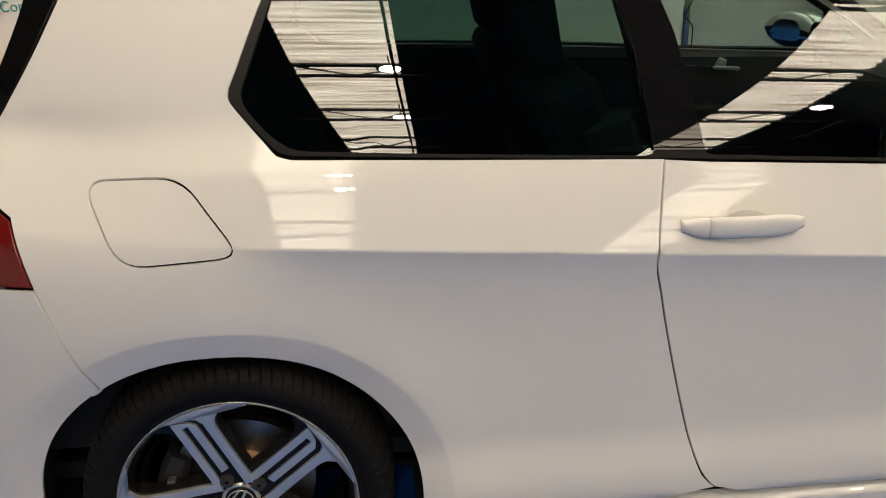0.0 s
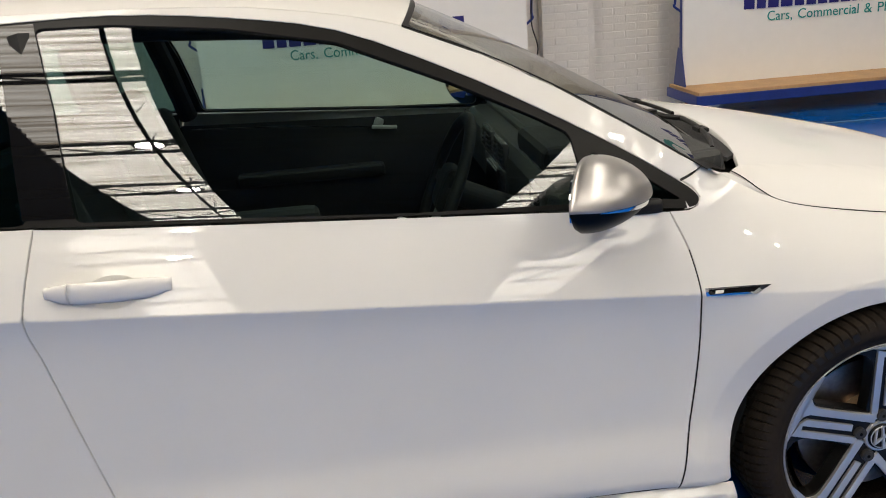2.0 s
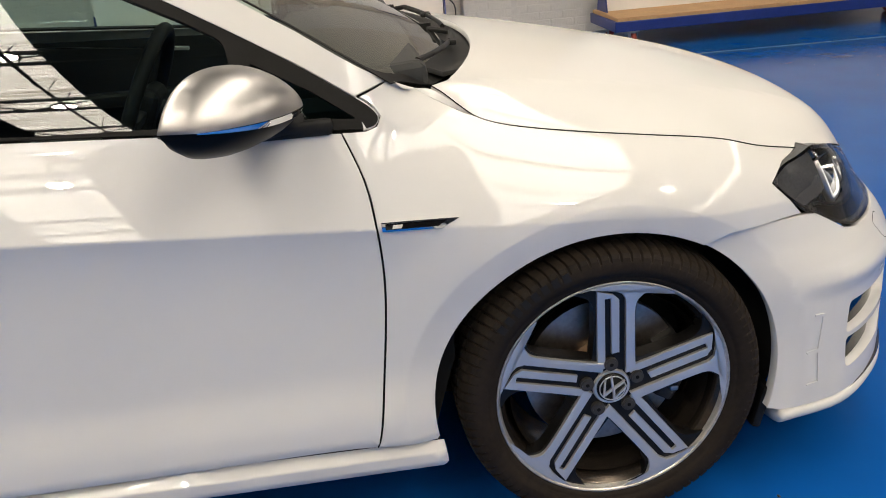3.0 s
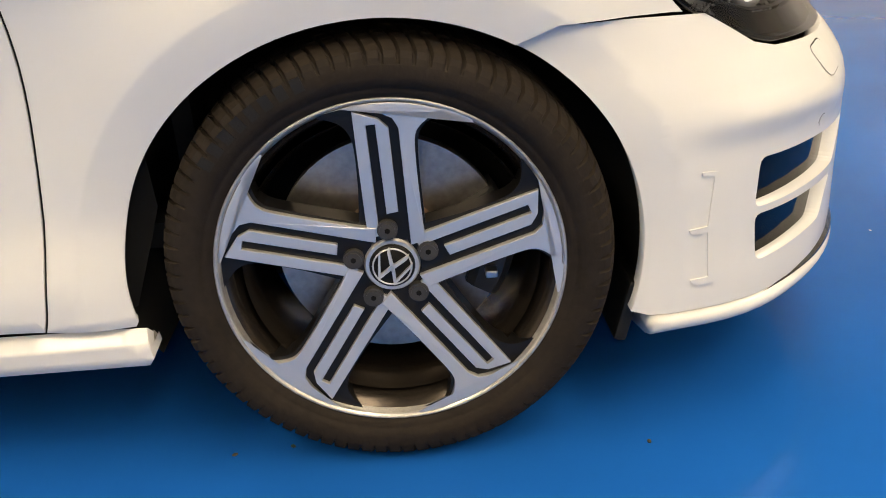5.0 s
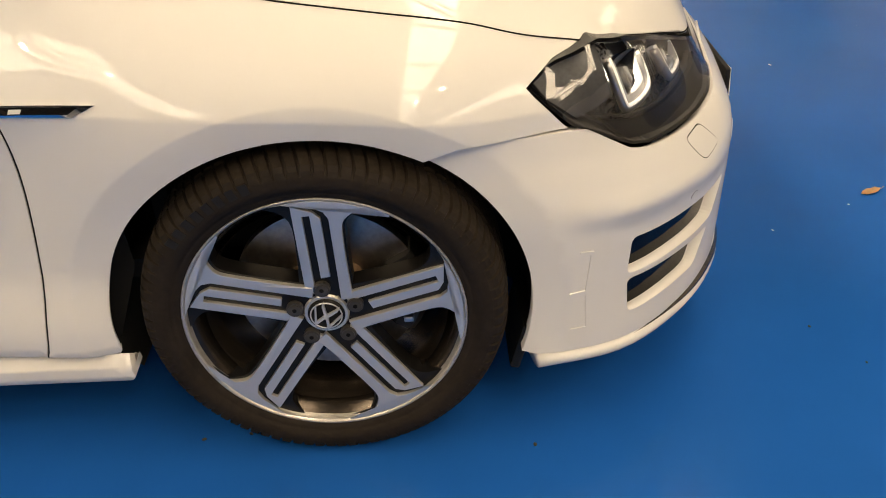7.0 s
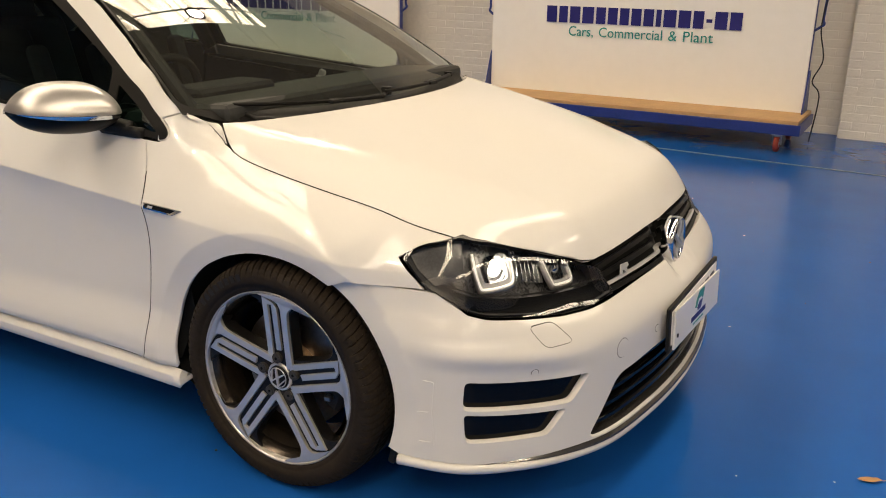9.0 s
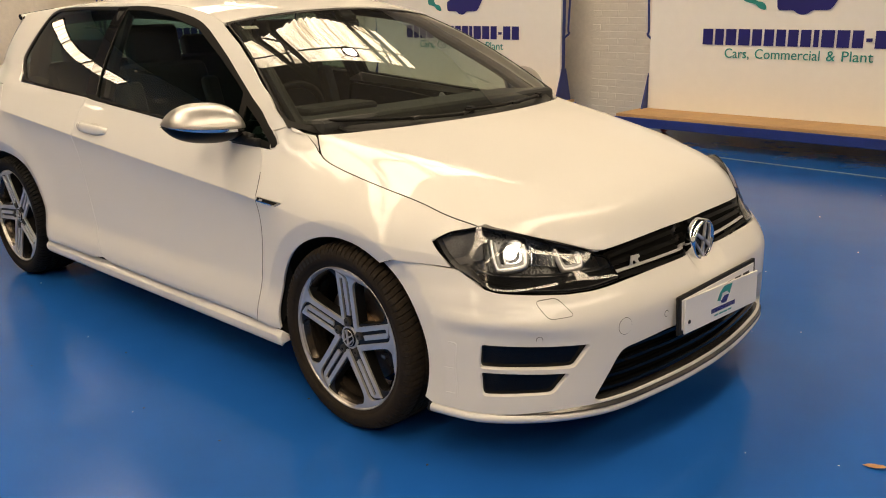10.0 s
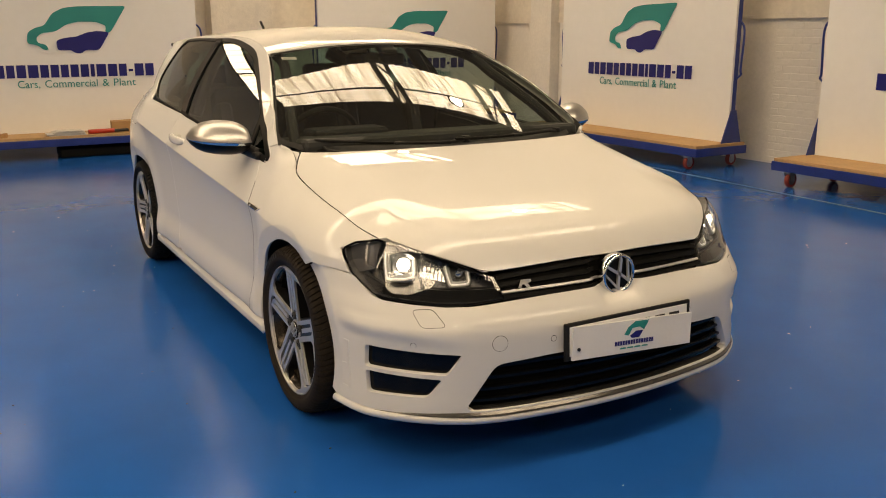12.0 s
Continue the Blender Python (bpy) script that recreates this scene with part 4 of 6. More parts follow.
# bonnet
hood_o = [(x, -y) for x, y in flowing(HOOD_EDGE, 4)[:-1] + flowing(HOOD_FRONT, 4)]
hood_o = hood_o + [(x, -y) for x, y in hood_o[::-1][1:]]
cowl = [(1.008 + .145 * (1 - (y / .70) ** 2) + .02, y) for y in [.66 - .06 * k for k in range(23)]]
sheet("bonnet", hood_o + cowl, lambda u, v: (u, v, hood(u, v)), PAINT, car, "smooth white bonnet", step=.025, gap=.002, flange=.014)
# dark sheet added under the bonnet for the shade in its gaps
sheet("inner_panel", [(1.03, -.70), (1.74, -.70), (2.02, -.35), (2.02, .35), (1.74, .70), (1.03, .70)], lambda u, v: (u, v, hood(u, v) - .035), VOID, car, step=.08, flange=0)

# roof
roof_o = [(.366 - .056 * (k / 10) ** 2, k / 10) for k in range(-10, 11)] + [(.1, 1), (-.3, 1), (-.8, 1), (-1.3, 1), (-1.58, 1), (-1.67, .5), (-1.70, 0), (-1.67, -.5), (-1.58, -1), (-1.3, -1), (-.8, -1), (-.3, -1), (.1, -1)]
sheet("roof", roof_o, roof_top, PAINT, car, "white roof skin", step=.05, flange=.012)

# windscreen with its black border; its lower corners are rounded off
def screen_foot(u):
    return .05 * ease(.84, 1, abs(u))


grid_part("windscreen", lambda u, v: screen(2 * u - 1, v + (1 - v) * screen_foot(2 * u - 1)), 28, 14, GLASS_SCREEN, car, "large curved windscreen")
sheet("screen_border", [(k / 20, screen_foot(k / 20) - .01) for k in range(-20, 21)] + [(1, 1), (-1, 1)], lambda u, v: tuple(np.array(screen(u, v)) + np.array((.0012, 0, .0022))), BLACK_TRIM, car, "black screen border",
      holes=[rounded([(-.990, .085), (-.990, .972), (.990, .972), (.990, .085), (.84, .035), (-.84, .035)], .05)], step=.06, flange=.002)

# front bumper
def mirrored(loop):
    return [(-s, z) for s, z in loop]


bump_half = [ns(1.492, .885, .6115), ns(1.546, .88, .632), ns(1.64, .875, .632), (-1.02, .626), (-.97, .600), (-.93, .580), (-.88, .569), (-.773, .561), (-.66, .555), (-.58, .556), (-.44, .564), (-.28, .570), (0, .574)]
arch_side = [(-s_of(x, .88), z) for x, z in arch_line(1, .345, 60, -18)[1:]]
low = [ns(1.68, .868, .204), ns(1.85, .822, .204), (-.40, .204), (0, .204)]
bump_o = bump_half[:-1] + mirrored(bump_half)[::-1] + mirrored(arch_side) + mirrored(low)[:-1] + low[::-1] + arch_side[::-1]
fog_up = rounded([(-.932, .420), (-.605, .409), (-.655, .343), (-.936, .348)], .012, 3)
fog_low = rounded([(-.934, .334), (-.668, .325), (-.720, .266), (-.926, .262)], .012, 3)
lg = rounded([(-.496, .374), (-.30, .386), (.30, .386), (.496, .374), (.597, .223), (-.597, .223)], .03, 4)
FOLD = [[(sg * (.50 + .02 * k), fold_z(.50 + .02 * k) + d) for k in range(36)] for d in (.004, -.005, -.013) for sg in (-1, 1)]
sheet("front_bumper", bump_o, nose_at(), PAINT, car, "white sporty front bumper", holes=[fog_up, fog_low, mirrored(fog_up), mirrored(fog_low), lg], step=.018, lines=FOLD, gap=.0015, flange=.03)
for loop in (fog_up, mirrored(fog_up), fog_low, mirrored(fog_low)):
    sheet("intake_insert", shrunk(dense(loop, .02), -.004), nose_at(-.022), GLOSS_BLACK, car, "glossy black intake insert", step=.02, flange=0)
sheet("lower_grille", shrunk(dense(lg, .03), -.004), nose_at(-.05), VOID, car, "black lower grille", step=.05, flange=0)
for k in range(4):
    z = .245 + .038 * k
    h = s_of(2.062, .60) - .03 - .035 * k * .55
    sheet("grille_slat", [(-h, z), (h, z), (h, z + .010), (-h, z + .010)], nose_at(-.018), GLOSS_BLACK, car, "", step=.04, flange=.025)

# splitter under the bumper
def sweep(profile, s0, s1, n, mat, name, label, taper=False):
    bm = bmesh.new()
    rows = []
    for k in range(n + 1):
        s = s0 + (s1 - s0) * (k / n if not taper else min(.999, max(.001, k / n)))
        c, nn = nose_plan(abs(s))
        k_end = ease(0, .35, min(s - s0, s1 - s)) if taper else 1
        rows.append([bm.verts.new(((c + nn * (o * k_end))[0], (c + nn * (o * k_end))[1] * (1 if s > 0 else -1), profile[0][1] + (z - profile[0][1]) * k_end)) for o, z in profile])
    m = len(profile)
    for a, b in zip(rows, rows[1:]):
        for i in range(m):
            bm.faces.new((a[i], a[(i + 1) % m], b[(i + 1) % m], b[i]))
    bm.faces.new(rows[0])
    bm.faces.new(rows[-1][::-1])
    bmesh.ops.recalc_face_normals(bm, faces=bm.faces)
    return part(name, bm, mat, car, label, smooth=False)


S_LIP = s_of(1.683, .868)
lip = sweep([(-.06, .201), (.000, .203), (.006, .198), (.008, .190), (.004, .181), (-.006, .173), (-.024, .167), (-.08, .165)], -S_LIP, S_LIP, 70, PAINT, "splitter", "white front splitter")
lip.data.shade_smooth()
sweep([(-.04, .203), (.0075, .203), (.006, .2085), (-.003, .221), (-.04, .225)], -s_of(1.86, .815), s_of(1.86, .815), 60, STRIP_GREY, "splitter_strip", "grey strip above the splitter", True)

# ---- headlamps, grille, emblem, plate ----
LAMP = [(-1.117, .701), (-1.068, .727), (-.975, .745), (-.86, .731), (-.75, .705), (-.555, .653), (-.472, .632), (-.446, .569), (-.58, .560), (-.66, .559), (-.773, .566), (-.88, .573), (-.925, .583), (-1.040, .629), (-1.082, .665)]


def headlamp(left):
    f = (lambda l: mirrored(l)) if left else (lambda l: l)
    lens = rounded(f(LAMP), .012, 3)
    housing = sheet("headlamp", shrunk(dense(lens, .02), .002), nose_at(-.066), LAMP_BACK, car, "headlamp with black housing, lit", step=.03, flange=0)
    # walls of the housing
    loop = dense(shrunk(dense(lens, .02), .003), .03)
    bm = bmesh.new()
    rows = [[bm.verts.new(nose(s, z, o)) for o in (-.004, -.076)] for s, z in loop]
    for i in range(len(rows)):
        p, q = rows[i], rows[(i + 1) % len(rows)]
        bm.faces.new((p[0], p[1], q[1], q[0]))
    part("housing", bm, LAMP_GREY, housing, "black lamp housing")
    sheet("lamp_border", lens, nose_at(-.001), PILLAR_BLACK, housing, "", holes=[shrunk(dense(lens, .02), .0045)], step=.03, flange=.006)
    sheet("lens", lens, nose_at(.0005), LAMP_GLASS, housing, "clear lamp lens", step=.03, flange=0)
    # dark lower band with a thin bright line above it
    sheet("lower_band", f([(-.985, .630), (-.90, .612), (-.773, .602), (-.66, .596), (-.46, .598), (-.448, .572), (-.58, .563), (-.66, .562), (-.773, .569), (-.92, .586)]), nose_at(-.012), INTAKE_BLACK, housing, "", step=.03, flange=.02)
    sheet("light_strip", f([(-1.01, .640), (-.90, .618), (-.773, .608), (-.66, .602), (-.47, .604), (-.47, .600), (-.66, .598), (-.773, .604), (-.90, .614), (-.99, .634)]), nose_at(-.018), CABIN, housing, "dark trim line", step=.03, flange=.012)
    # outer side reflector
    sheet("side_reflector", f([(-1.105, .702), (-1.06, .722), (-.968, .738), (-.945, .655), (-1.03, .634), (-1.075, .666)]), nose_at(-.022), LAMP_GREY, housing, "", step=.03, flange=.01)
    # two bowls, each in a U-shaped light guide
    for s0, z0, w, h, lit in ((-.845, .664, .078, .078, True), (-.615, .635, .058, .054, False)):
        u = [(s0 - w * .95, z0 + h * .50), (s0 - w * .62, z0 - h * .38), (s0 - w * .38, z0 - h * .52), (s0 + w * .52, z0 - h * .46), (s0 + w * .72, z0 - h * .25), (s0 + w * .62, z0 + h * .28)]
        pts = [nose(*f([q])[0], -.030) for q in flowing(u, 5)]
        part("light_guide", tube(pts, .0036, 8), LED, housing, "glowing U-shaped light guide", smooth=True)
        pts = [nose(*f([q])[0], -.036) for q in flowing([(a, b - .006) for a, b in u], 5)]
        part("bezel", tube(pts, .0085, 8), MATT_CHROME, housing, "bright bezel", smooth=True)
        path = flowing(u, 5)
        band = path + [(a + (s0 + .004 - a) * .27, b + (z0 + h * .1 - b) * .27) for a, b in path[::-1]]
        sheet("lamp_frame", f(band), nose_at(-.034), U_FRAME, housing, "pale U-shaped frame", step=.02, flange=.014)
        c = Vector(nose(*f([(s0, z0)])[0], -.055))
        c2 = Vector(nose(*f([(s0, z0)])[0], -.030))
        d = Vector((1, (c2 - c).y * .6 / max(.01, abs((c2 - c).x)) * .3, 0)).normalized()
        m = Matrix.Translation(c) @ d.to_track_quat("Z", "Y").to_matrix().to_4x4()
        bowl = bmesh.new()
        add_cyl(bowl, .026, .035, m @ Matrix.Translation((0, 0, .0)), r2=.040, n=24, cap=False)
        part("bowl", bowl, REFLECTOR, housing, "polished reflector bowl", smooth=True)
        ball = bmesh.new()
        bmesh.ops.create_uvsphere(ball, u_segments=20, v_segments=12, radius=.022 if lit else .016)
        bmesh.ops.transform(ball, matrix=m @ Matrix.Translation((0, 0, .006)) @ Matrix.Diagonal((1, 1, .55, 1)), verts=ball.verts)
        part("projector" if lit else "bulb_cap", ball, BEAM if lit else CHROME, housing, "bright projector lens" if lit else "chrome bulb cap", smooth=True)
    # fluted reflector between and behind the bowls
    sheet("reflector_panel", f([(-.785, .700), (-.67, .678), (-.665, .618), (-.775, .620)]), nose_at(-.056), GLITTER, housing, "glittering fluted reflector", step=.02, flange=0)
    for k in range(6):
        s = -.765 + .017 * k
        sheet("reflector_rib", f([(s, .690 - .004 * k), (s + .012, .688 - .004 * k), (s + .012, .625 - .003 * k), (s, .627 - .003 * k)]), nose_at(-.05), REFLECTOR, housing, "", step=.03, flange=.006)
    return housing


headlamp(False)
headlamp(True)

grille_o = [(-.468, .634), (-.28, .648), (0, .655), (.28, .648), (.468, .634), (.444, .567), (.28, .573), (0, .577), (-.28, .573), (-.444, .567)]
grille = sheet("upper_grille", grille_o, nose_at(-.022), VOID, car, "black front grille with a chrome line", step=.03, flange=0)
for z0, z1, mat, name, out in ((.641, .652, INTAKE_BLACK, "grille_bar", -.004), (.612, .624, INTAKE_BLACK, "grille_bar", -.006), (.589, .596, SILVER, "chrome_bar", -.002), (.570, .579, INTAKE_BLACK, "grille_bar", -.004)):
    k = (z0 - .57) / .08
    e = .446 + .02 * k
    for sg in (-1, 1):
        drop = lambda s, z: z - .020 * (abs(s) / .46) ** 2 * k
        l = [(sg * s, drop(s, z0)) for s in (.03, .12, .22, .32, .40, e)] + [(sg * s, drop(s, z1)) for s in (e, .40, .32, .22, .12, .03)]
        sheet(name, l, nose_at(out), mat, grille, "", step=.03, flange=.014)
mark = prism([(0, 0), (.012, .026), (.044, .026), (.046, .018), (.034, .012), (.042, 0), (.030, 0), (.022, .010), (.014, .010), (.010, 0)], .004)
bmesh.ops.transform(mark, matrix=Matrix.Translation(nose(-.392, .596, .004)) @ pose(0, 0, 0, 72, 0, 78), verts=mark.verts)
part("model_mark", mark, SILVER, grille, "small chrome mark")

em = part("emblem", lathe([(0, -.004), (.058, -.004), (.058, .004), (0, .004)], 40), EMBLEM_DARK, car, "round chrome emblem")
E_AT = Matrix.Translation((2.094, 0, .602)) @ pose(0, 0, 0, 0, -27, 90) @ Matrix.Scale(1.04, 4)


def on_emblem(bm):
    bmesh.ops.transform(bm, matrix=E_AT, verts=bm.verts)
    return bm


em.data.transform(E_AT)
part("ring", on_emblem(lathe([(.055, -.004), (.057, -.012), (.062, -.014), (.066, -.010), (.067, .004), (.067, .02), (.055, .02)], 48)), CHROME, em, smooth=True)


def chevrons(scale=1.0, y=-.010):
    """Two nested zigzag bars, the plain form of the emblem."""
    made = []
    for line in ([(-.030, .047), (0, -.003), (.030, .047)], [(-.049, .026), (-.024, -.043), (0, .002), (.024, -.043), (.049, .026)]):
        w = .0062
        up = [(x, z + w * (1.9 if 0 < k < len(line) - 1 and line[k][1] < z + 1 else 1.2)) for k, (x, z) in enumerate(line)]
        dn = [(x, z - w * 1.2) for x, z in line]
        bm = prism([(a * scale, b * scale) for a, b in up + dn[::-1]], .008, Matrix.Translation((0, y + .004, 0)) @ pose(0, 0, 0, 90))
        made.append(bm)
    return made


for bm in chevrons():
    part("emblem_bar", on_emblem(bm), SILVER, em)

# number plate: black carrier, pale plate behind, and the dealer's plate over it
plate = part("number_plate", box((.011, .545, .125), Matrix.Translation((2.167, 0, .425)) @ pose(0, 0, 0, 0, -3, 0), .003), DARK_PLASTIC, car, "front number plate under a dealer's plate")
part("plate_face", box((.003, .512, .098), Matrix.Translation((2.1735, 0, .427)) @ pose(0, 0, 0, 0, -3, 0), .002), PLATE_WHITE, plate)
bars = bmesh.new()
for k in range(7):
    add_box(bars, (.002, .045, .056), Matrix.Translation((2.1748, -.20 + .066 * k, .429)) @ pose(0, 0, 0, 0, -3, 0))
part("plate_bars", bars, INK, plate, "dark bars in place of the number")
D_AT = Matrix.Translation((2.1805, .010, .405)) @ pose(0, 0, 0, 0, -3, 0) @ pose(0, 0, 0, -3.6, 0, 0) @ pose(0, 0, 0, 0, 0, 90)
dealer = part("dealer_plate", box((.522, .006, .112), D_AT, .002), PLATE_WHITE, car, "white dealer plate with a small logo, set askew")
lg1 = prism([(-.046, .008), (-.030, .032), (0, .050), (.060, .050), (.040, .018), (.022, .030), (-.012, .028), (-.026, .004)], .001, D_AT @ Matrix.Translation((0, -.0035, 0)) @ pose(0, 0, 0, 90))
part("plate_logo", lg1, TEAL, dealer, "teal swoosh")
lg2 = prism([(-.020, .002), (.005, .017), (.036, .017), (.020, -.006), (-.012, -.006)], .0016, D_AT @ Matrix.Translation((0, -.0035, 0)) @ pose(0, 0, 0, 90))
part("plate_logo", lg2, NAVY, dealer, "navy patch")
nb = bmesh.new()
for k in range(15):
    add_box(nb, (.0085, .001, .015), D_AT @ Matrix.Translation((-.080 + .0115 * k, -.0036, -.020)))
part("plate_name", nb, NAVY, dealer, "small navy bars")
nb = bmesh.new()
for k in range(4):
    add_box(nb, (.026, .001, .005), D_AT @ Matrix.Translation((-.048 + .032 * k, -.0036, -.038)))
part("plate_line", nb, TEAL, dealer, "thin teal bars")
for y in (-.235,):
    part("plate_screw", cyl(.006, .004, D_AT @ Matrix.Translation((y, -.004, -.02)) @ pose(0, 0, 0, 90), n=12), INK, dealer)

# bumper details
for sg in (-1, 1):
    w = rounded([(sg * .774, .545), (sg * .704, .549), (sg * .655, .501), (sg * .734, .497)], .016, 3)
    sheet("washer_cover", w, nose_at(.0012), PAINT, car, "", step=.03, flange=.003)
    # dark rim laid on the whole bumper skin, as the shade round the cover
    sheet("washer_gap", shrunk(dense(w, .015), -.0016), nose_at(.0004), VOID, car, "", step=.03, flange=0)
    for s, z in ((.762, .437), (.298, .439)):
        ring = arc(sg * s, z, .0105, 0, 345, 24)
        sheet("sensor_ring", ring, nose_at(.0004), VOID, car, "", step=.02, flange=0)
        sheet("parking_sensor", arc(sg * s, z, .0088, 0, 345, 24), nose_at(.0016), PAINT, car, "", step=.02, flange=.002)
    # raised fins behind the intakes
    for l in ([(1.035, .418), (1.008, .416), (1.012, .335), (1.004, .250), (1.014, .246), (1.020, .335), (1.014, .410), (1.034, .412)], [(1.05, .334), (1.012, .336), (1.012, .326), (1.045, .326)], [(1.045, .256), (1.006, .256), (1.004, .246), (1.036, .246)]):
        sheet("bumper_fin", rounded([(sg * a, b) for a, b in l], .004, 2), nose_at(.0026), PAINT, car, "", step=.03, flange=.006)
ring = arc(-.485, .444, .0262, 0, 352, 40)
# dark disc under the cap; its edge paints the shaded gap
sheet("tow_cap_gap", ring, nose_at(.0004), VOID, car, "", step=.02, flange=0)
sheet("tow_cap", arc(-.485, .444, .0248, 0, 352, 40), nose_at(.0014), PAINT, car, "", step=.02, flange=.002)

# fender badge
for left in (False, True):
    b = sheet("fender_badge", [(.881, .734), (1.024, .7295), (.990, .7145), (.882, .7175)], flank_at(.003), CHROME, car, "slim chrome and black badge", step=.03, flange=.004, mirror=left)
    sheet("badge_inlay", [(.888, .7318), (1.000, .7282), (.984, .7188), (.888, .7215)], flank_at(.0042), PILLAR_BLACK, b, "", step=.03, flange=.002, mirror=left)
    sheet("badge_mark", [(.902, .729), (.920, .7285), (.917, .7225), (.900, .723)], flank_at(.0052), SILVER, b, "", step=.03, flange=.001, mirror=left)

# ---- door handles ----
for left, door in ((False, door_right), (True, door_left)):
    sg = 1 if left else -1
    dish = shrunk(DISH, -.003)
    sheet("handle_dish", dish, lambda u, v: (u, -flank(u, v) + .014 * max(0, 1 - ((u + .312) / .055) ** 2 - ((v - .857) / .030) ** 2) ** .8, v), PAINT, door, "shallow white dish", step=.012, flange=0, mirror=left)
    for name, x0, x1 in (("door_handle", -.3895, -.199), ("lock_cover", -.438, -.3915)):
        bm = bmesh.new()
        rows, n = [], 18
        for k in range(n + 1):
            x = x0 + (x1 - x0) * k / n
            f = (x + .438) / .239
            z = .8675 - .006 * f
            e = max(.55, 1 - abs(2 * f - 1) ** 4.5 * .6)
            lift = -.004 + .026 * math.sin(math.pi * min(.985, max(.015, f))) ** .5
            thick = .012 if .12 < f < .86 else .020
            rows.append([bm.verts.new((x, sg * (flank(x, z) + lift + (.010 * math.cos(a) if math.cos(a) > 0 else thick * math.cos(a))), z + .0215 * e * math.copysign(abs(math.sin(a)) ** .75, math.sin(a)))) for a in [2 * math.pi * j / 18 for j in range(18)]])
        for p, q in zip(rows, rows[1:]):
            for j in range(18):
                bm.faces.new((p[j], p[(j + 1) % 18], q[(j + 1) % 18], q[j]))
        bm.faces.new(rows[0])
        bm.faces.new(rows[-1])
        bmesh.ops.recalc_face_normals(bm, faces=bm.faces)
        part(name, bm, PAINT, door, "white pull handle" if name == "door_handle" else "", smooth=True)


# ---- door mirrors ----
def mirror_shell(sg, a0, a1, hz_up, hz_dn, grow=0.0, n=26, m=26):
    bm = bmesh.new()
    rows = []
    for i in range(n + 1):
        f = i / n
        y = .818 + (.220 + grow) * f
        e = max(0.03, 1 - abs((f - .38) / .62) ** 2.6) ** .55 if f > .38 else max(.03, 1 - abs((f - .38) / .44) ** 2.4 * .75) ** .55
        row = []
        for j in range(m + 1):
            a = radians(a0 + (a1 - a0) * j / m)
            c, s = math.cos(a), math.sin(a)
            rx = (.112 if c > 0 else .042) + grow
            rz = (hz_up if s > 0 else hz_dn) + grow
            p = 1.6 if c > 0 else 5
            k = (abs(c) ** p + abs(s) ** p) ** (-1 / p)
            x = .680 - .080 * f + rx * (e if c > 0 else 1) * c * k
            z = .955 + .010 * f + rz * e * s * k
            row.append(bm.verts.new((x, sg * y, z)))
        rows.append(row)
    for p, q in zip(rows, rows[1:]):
        for j in range(m):
            bm.faces.new((p[j], p[j + 1], q[j + 1], q[j]))
    bm.faces.new(rows[-1][:m] if a1 - a0 == 360 else rows[-1])
    bmesh.ops.recalc_face_normals(bm, faces=bm.faces)
    return bm


for sg in (-1, 1):
    body = part("door_mirror", mirror_shell(sg, 0, 360, .080, .064, -.003), INTAKE_BLACK, car, "door mirror with matt silver cap", smooth=True)
    part("mirror_cap", mirror_shell(sg, -1, 165, .082, .064), CAP_SILVER, body, "brushed silver cap", smooth=True)
    part("indicator_strip", mirror_shell(sg, -12, -2, .083, .066, .0004), CHROME, body, "", smooth=True)
    part("indicator_strip", mirror_shell(sg, 182, 192, .083, .066, .0004), CHROME, body, "", smooth=True)
    gl = prism(rounded([(-.070, -.034), (.070, -.034), (.078, .01), (.055, .046), (-.04, .044), (-.075, .01)], .03), .003, Matrix.Translation((.5965, sg * .930, .965)) @ Matrix.Rotation(radians(sg * 20), 4, "Z") @ pose(0, 0, 0, 90, 0, -90))
    part("mirror_glass", gl, MIRROR, body, "mirror glass")
    arm = bmesh.new()
    merge(arm, tube(flowing([(.650, sg * .86, .940), (.675, sg * .835, .925), (.70, sg * .81, .915), (.76, sg * .795, .905)], 5), .024, 10))
    add_box(arm, (.16, .03, .030), Matrix.Translation((.735, sg * .806, .902)), .010)
    part("mirror_arm", arm, DARK_PLASTIC, body, "black mirror arm", smooth=True)

# dark tubes that paint the shade of the gap round the bonnet
for sg in (-1, 1):
    rim = flowing(HOOD_EDGE, 5) + flowing(HOOD_FRONT[:4], 5)[1:]
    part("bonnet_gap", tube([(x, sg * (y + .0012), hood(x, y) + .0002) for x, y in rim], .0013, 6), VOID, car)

# ---- cowl and wipers ----
cowl_s = lambda u, v: (.985 + .15 * (1 - (v / .70) ** 2) + u, v, .927 + .02 * (v / .7) ** 2 - .25 * max(0, u - .02) + (.012 if u < .01 else 0))
sheet("cowl_panel", [(-.03, -.615), (.02, -.60), (.055, -.50), (.07, 0), (.055, .50), (.02, .60), (-.03, .615), (-.075, .40), (-.105, 0), (-.075, -.40)], cowl_s, DARK_PLASTIC, car, "black cowl panel", step=.04, flange=.01)


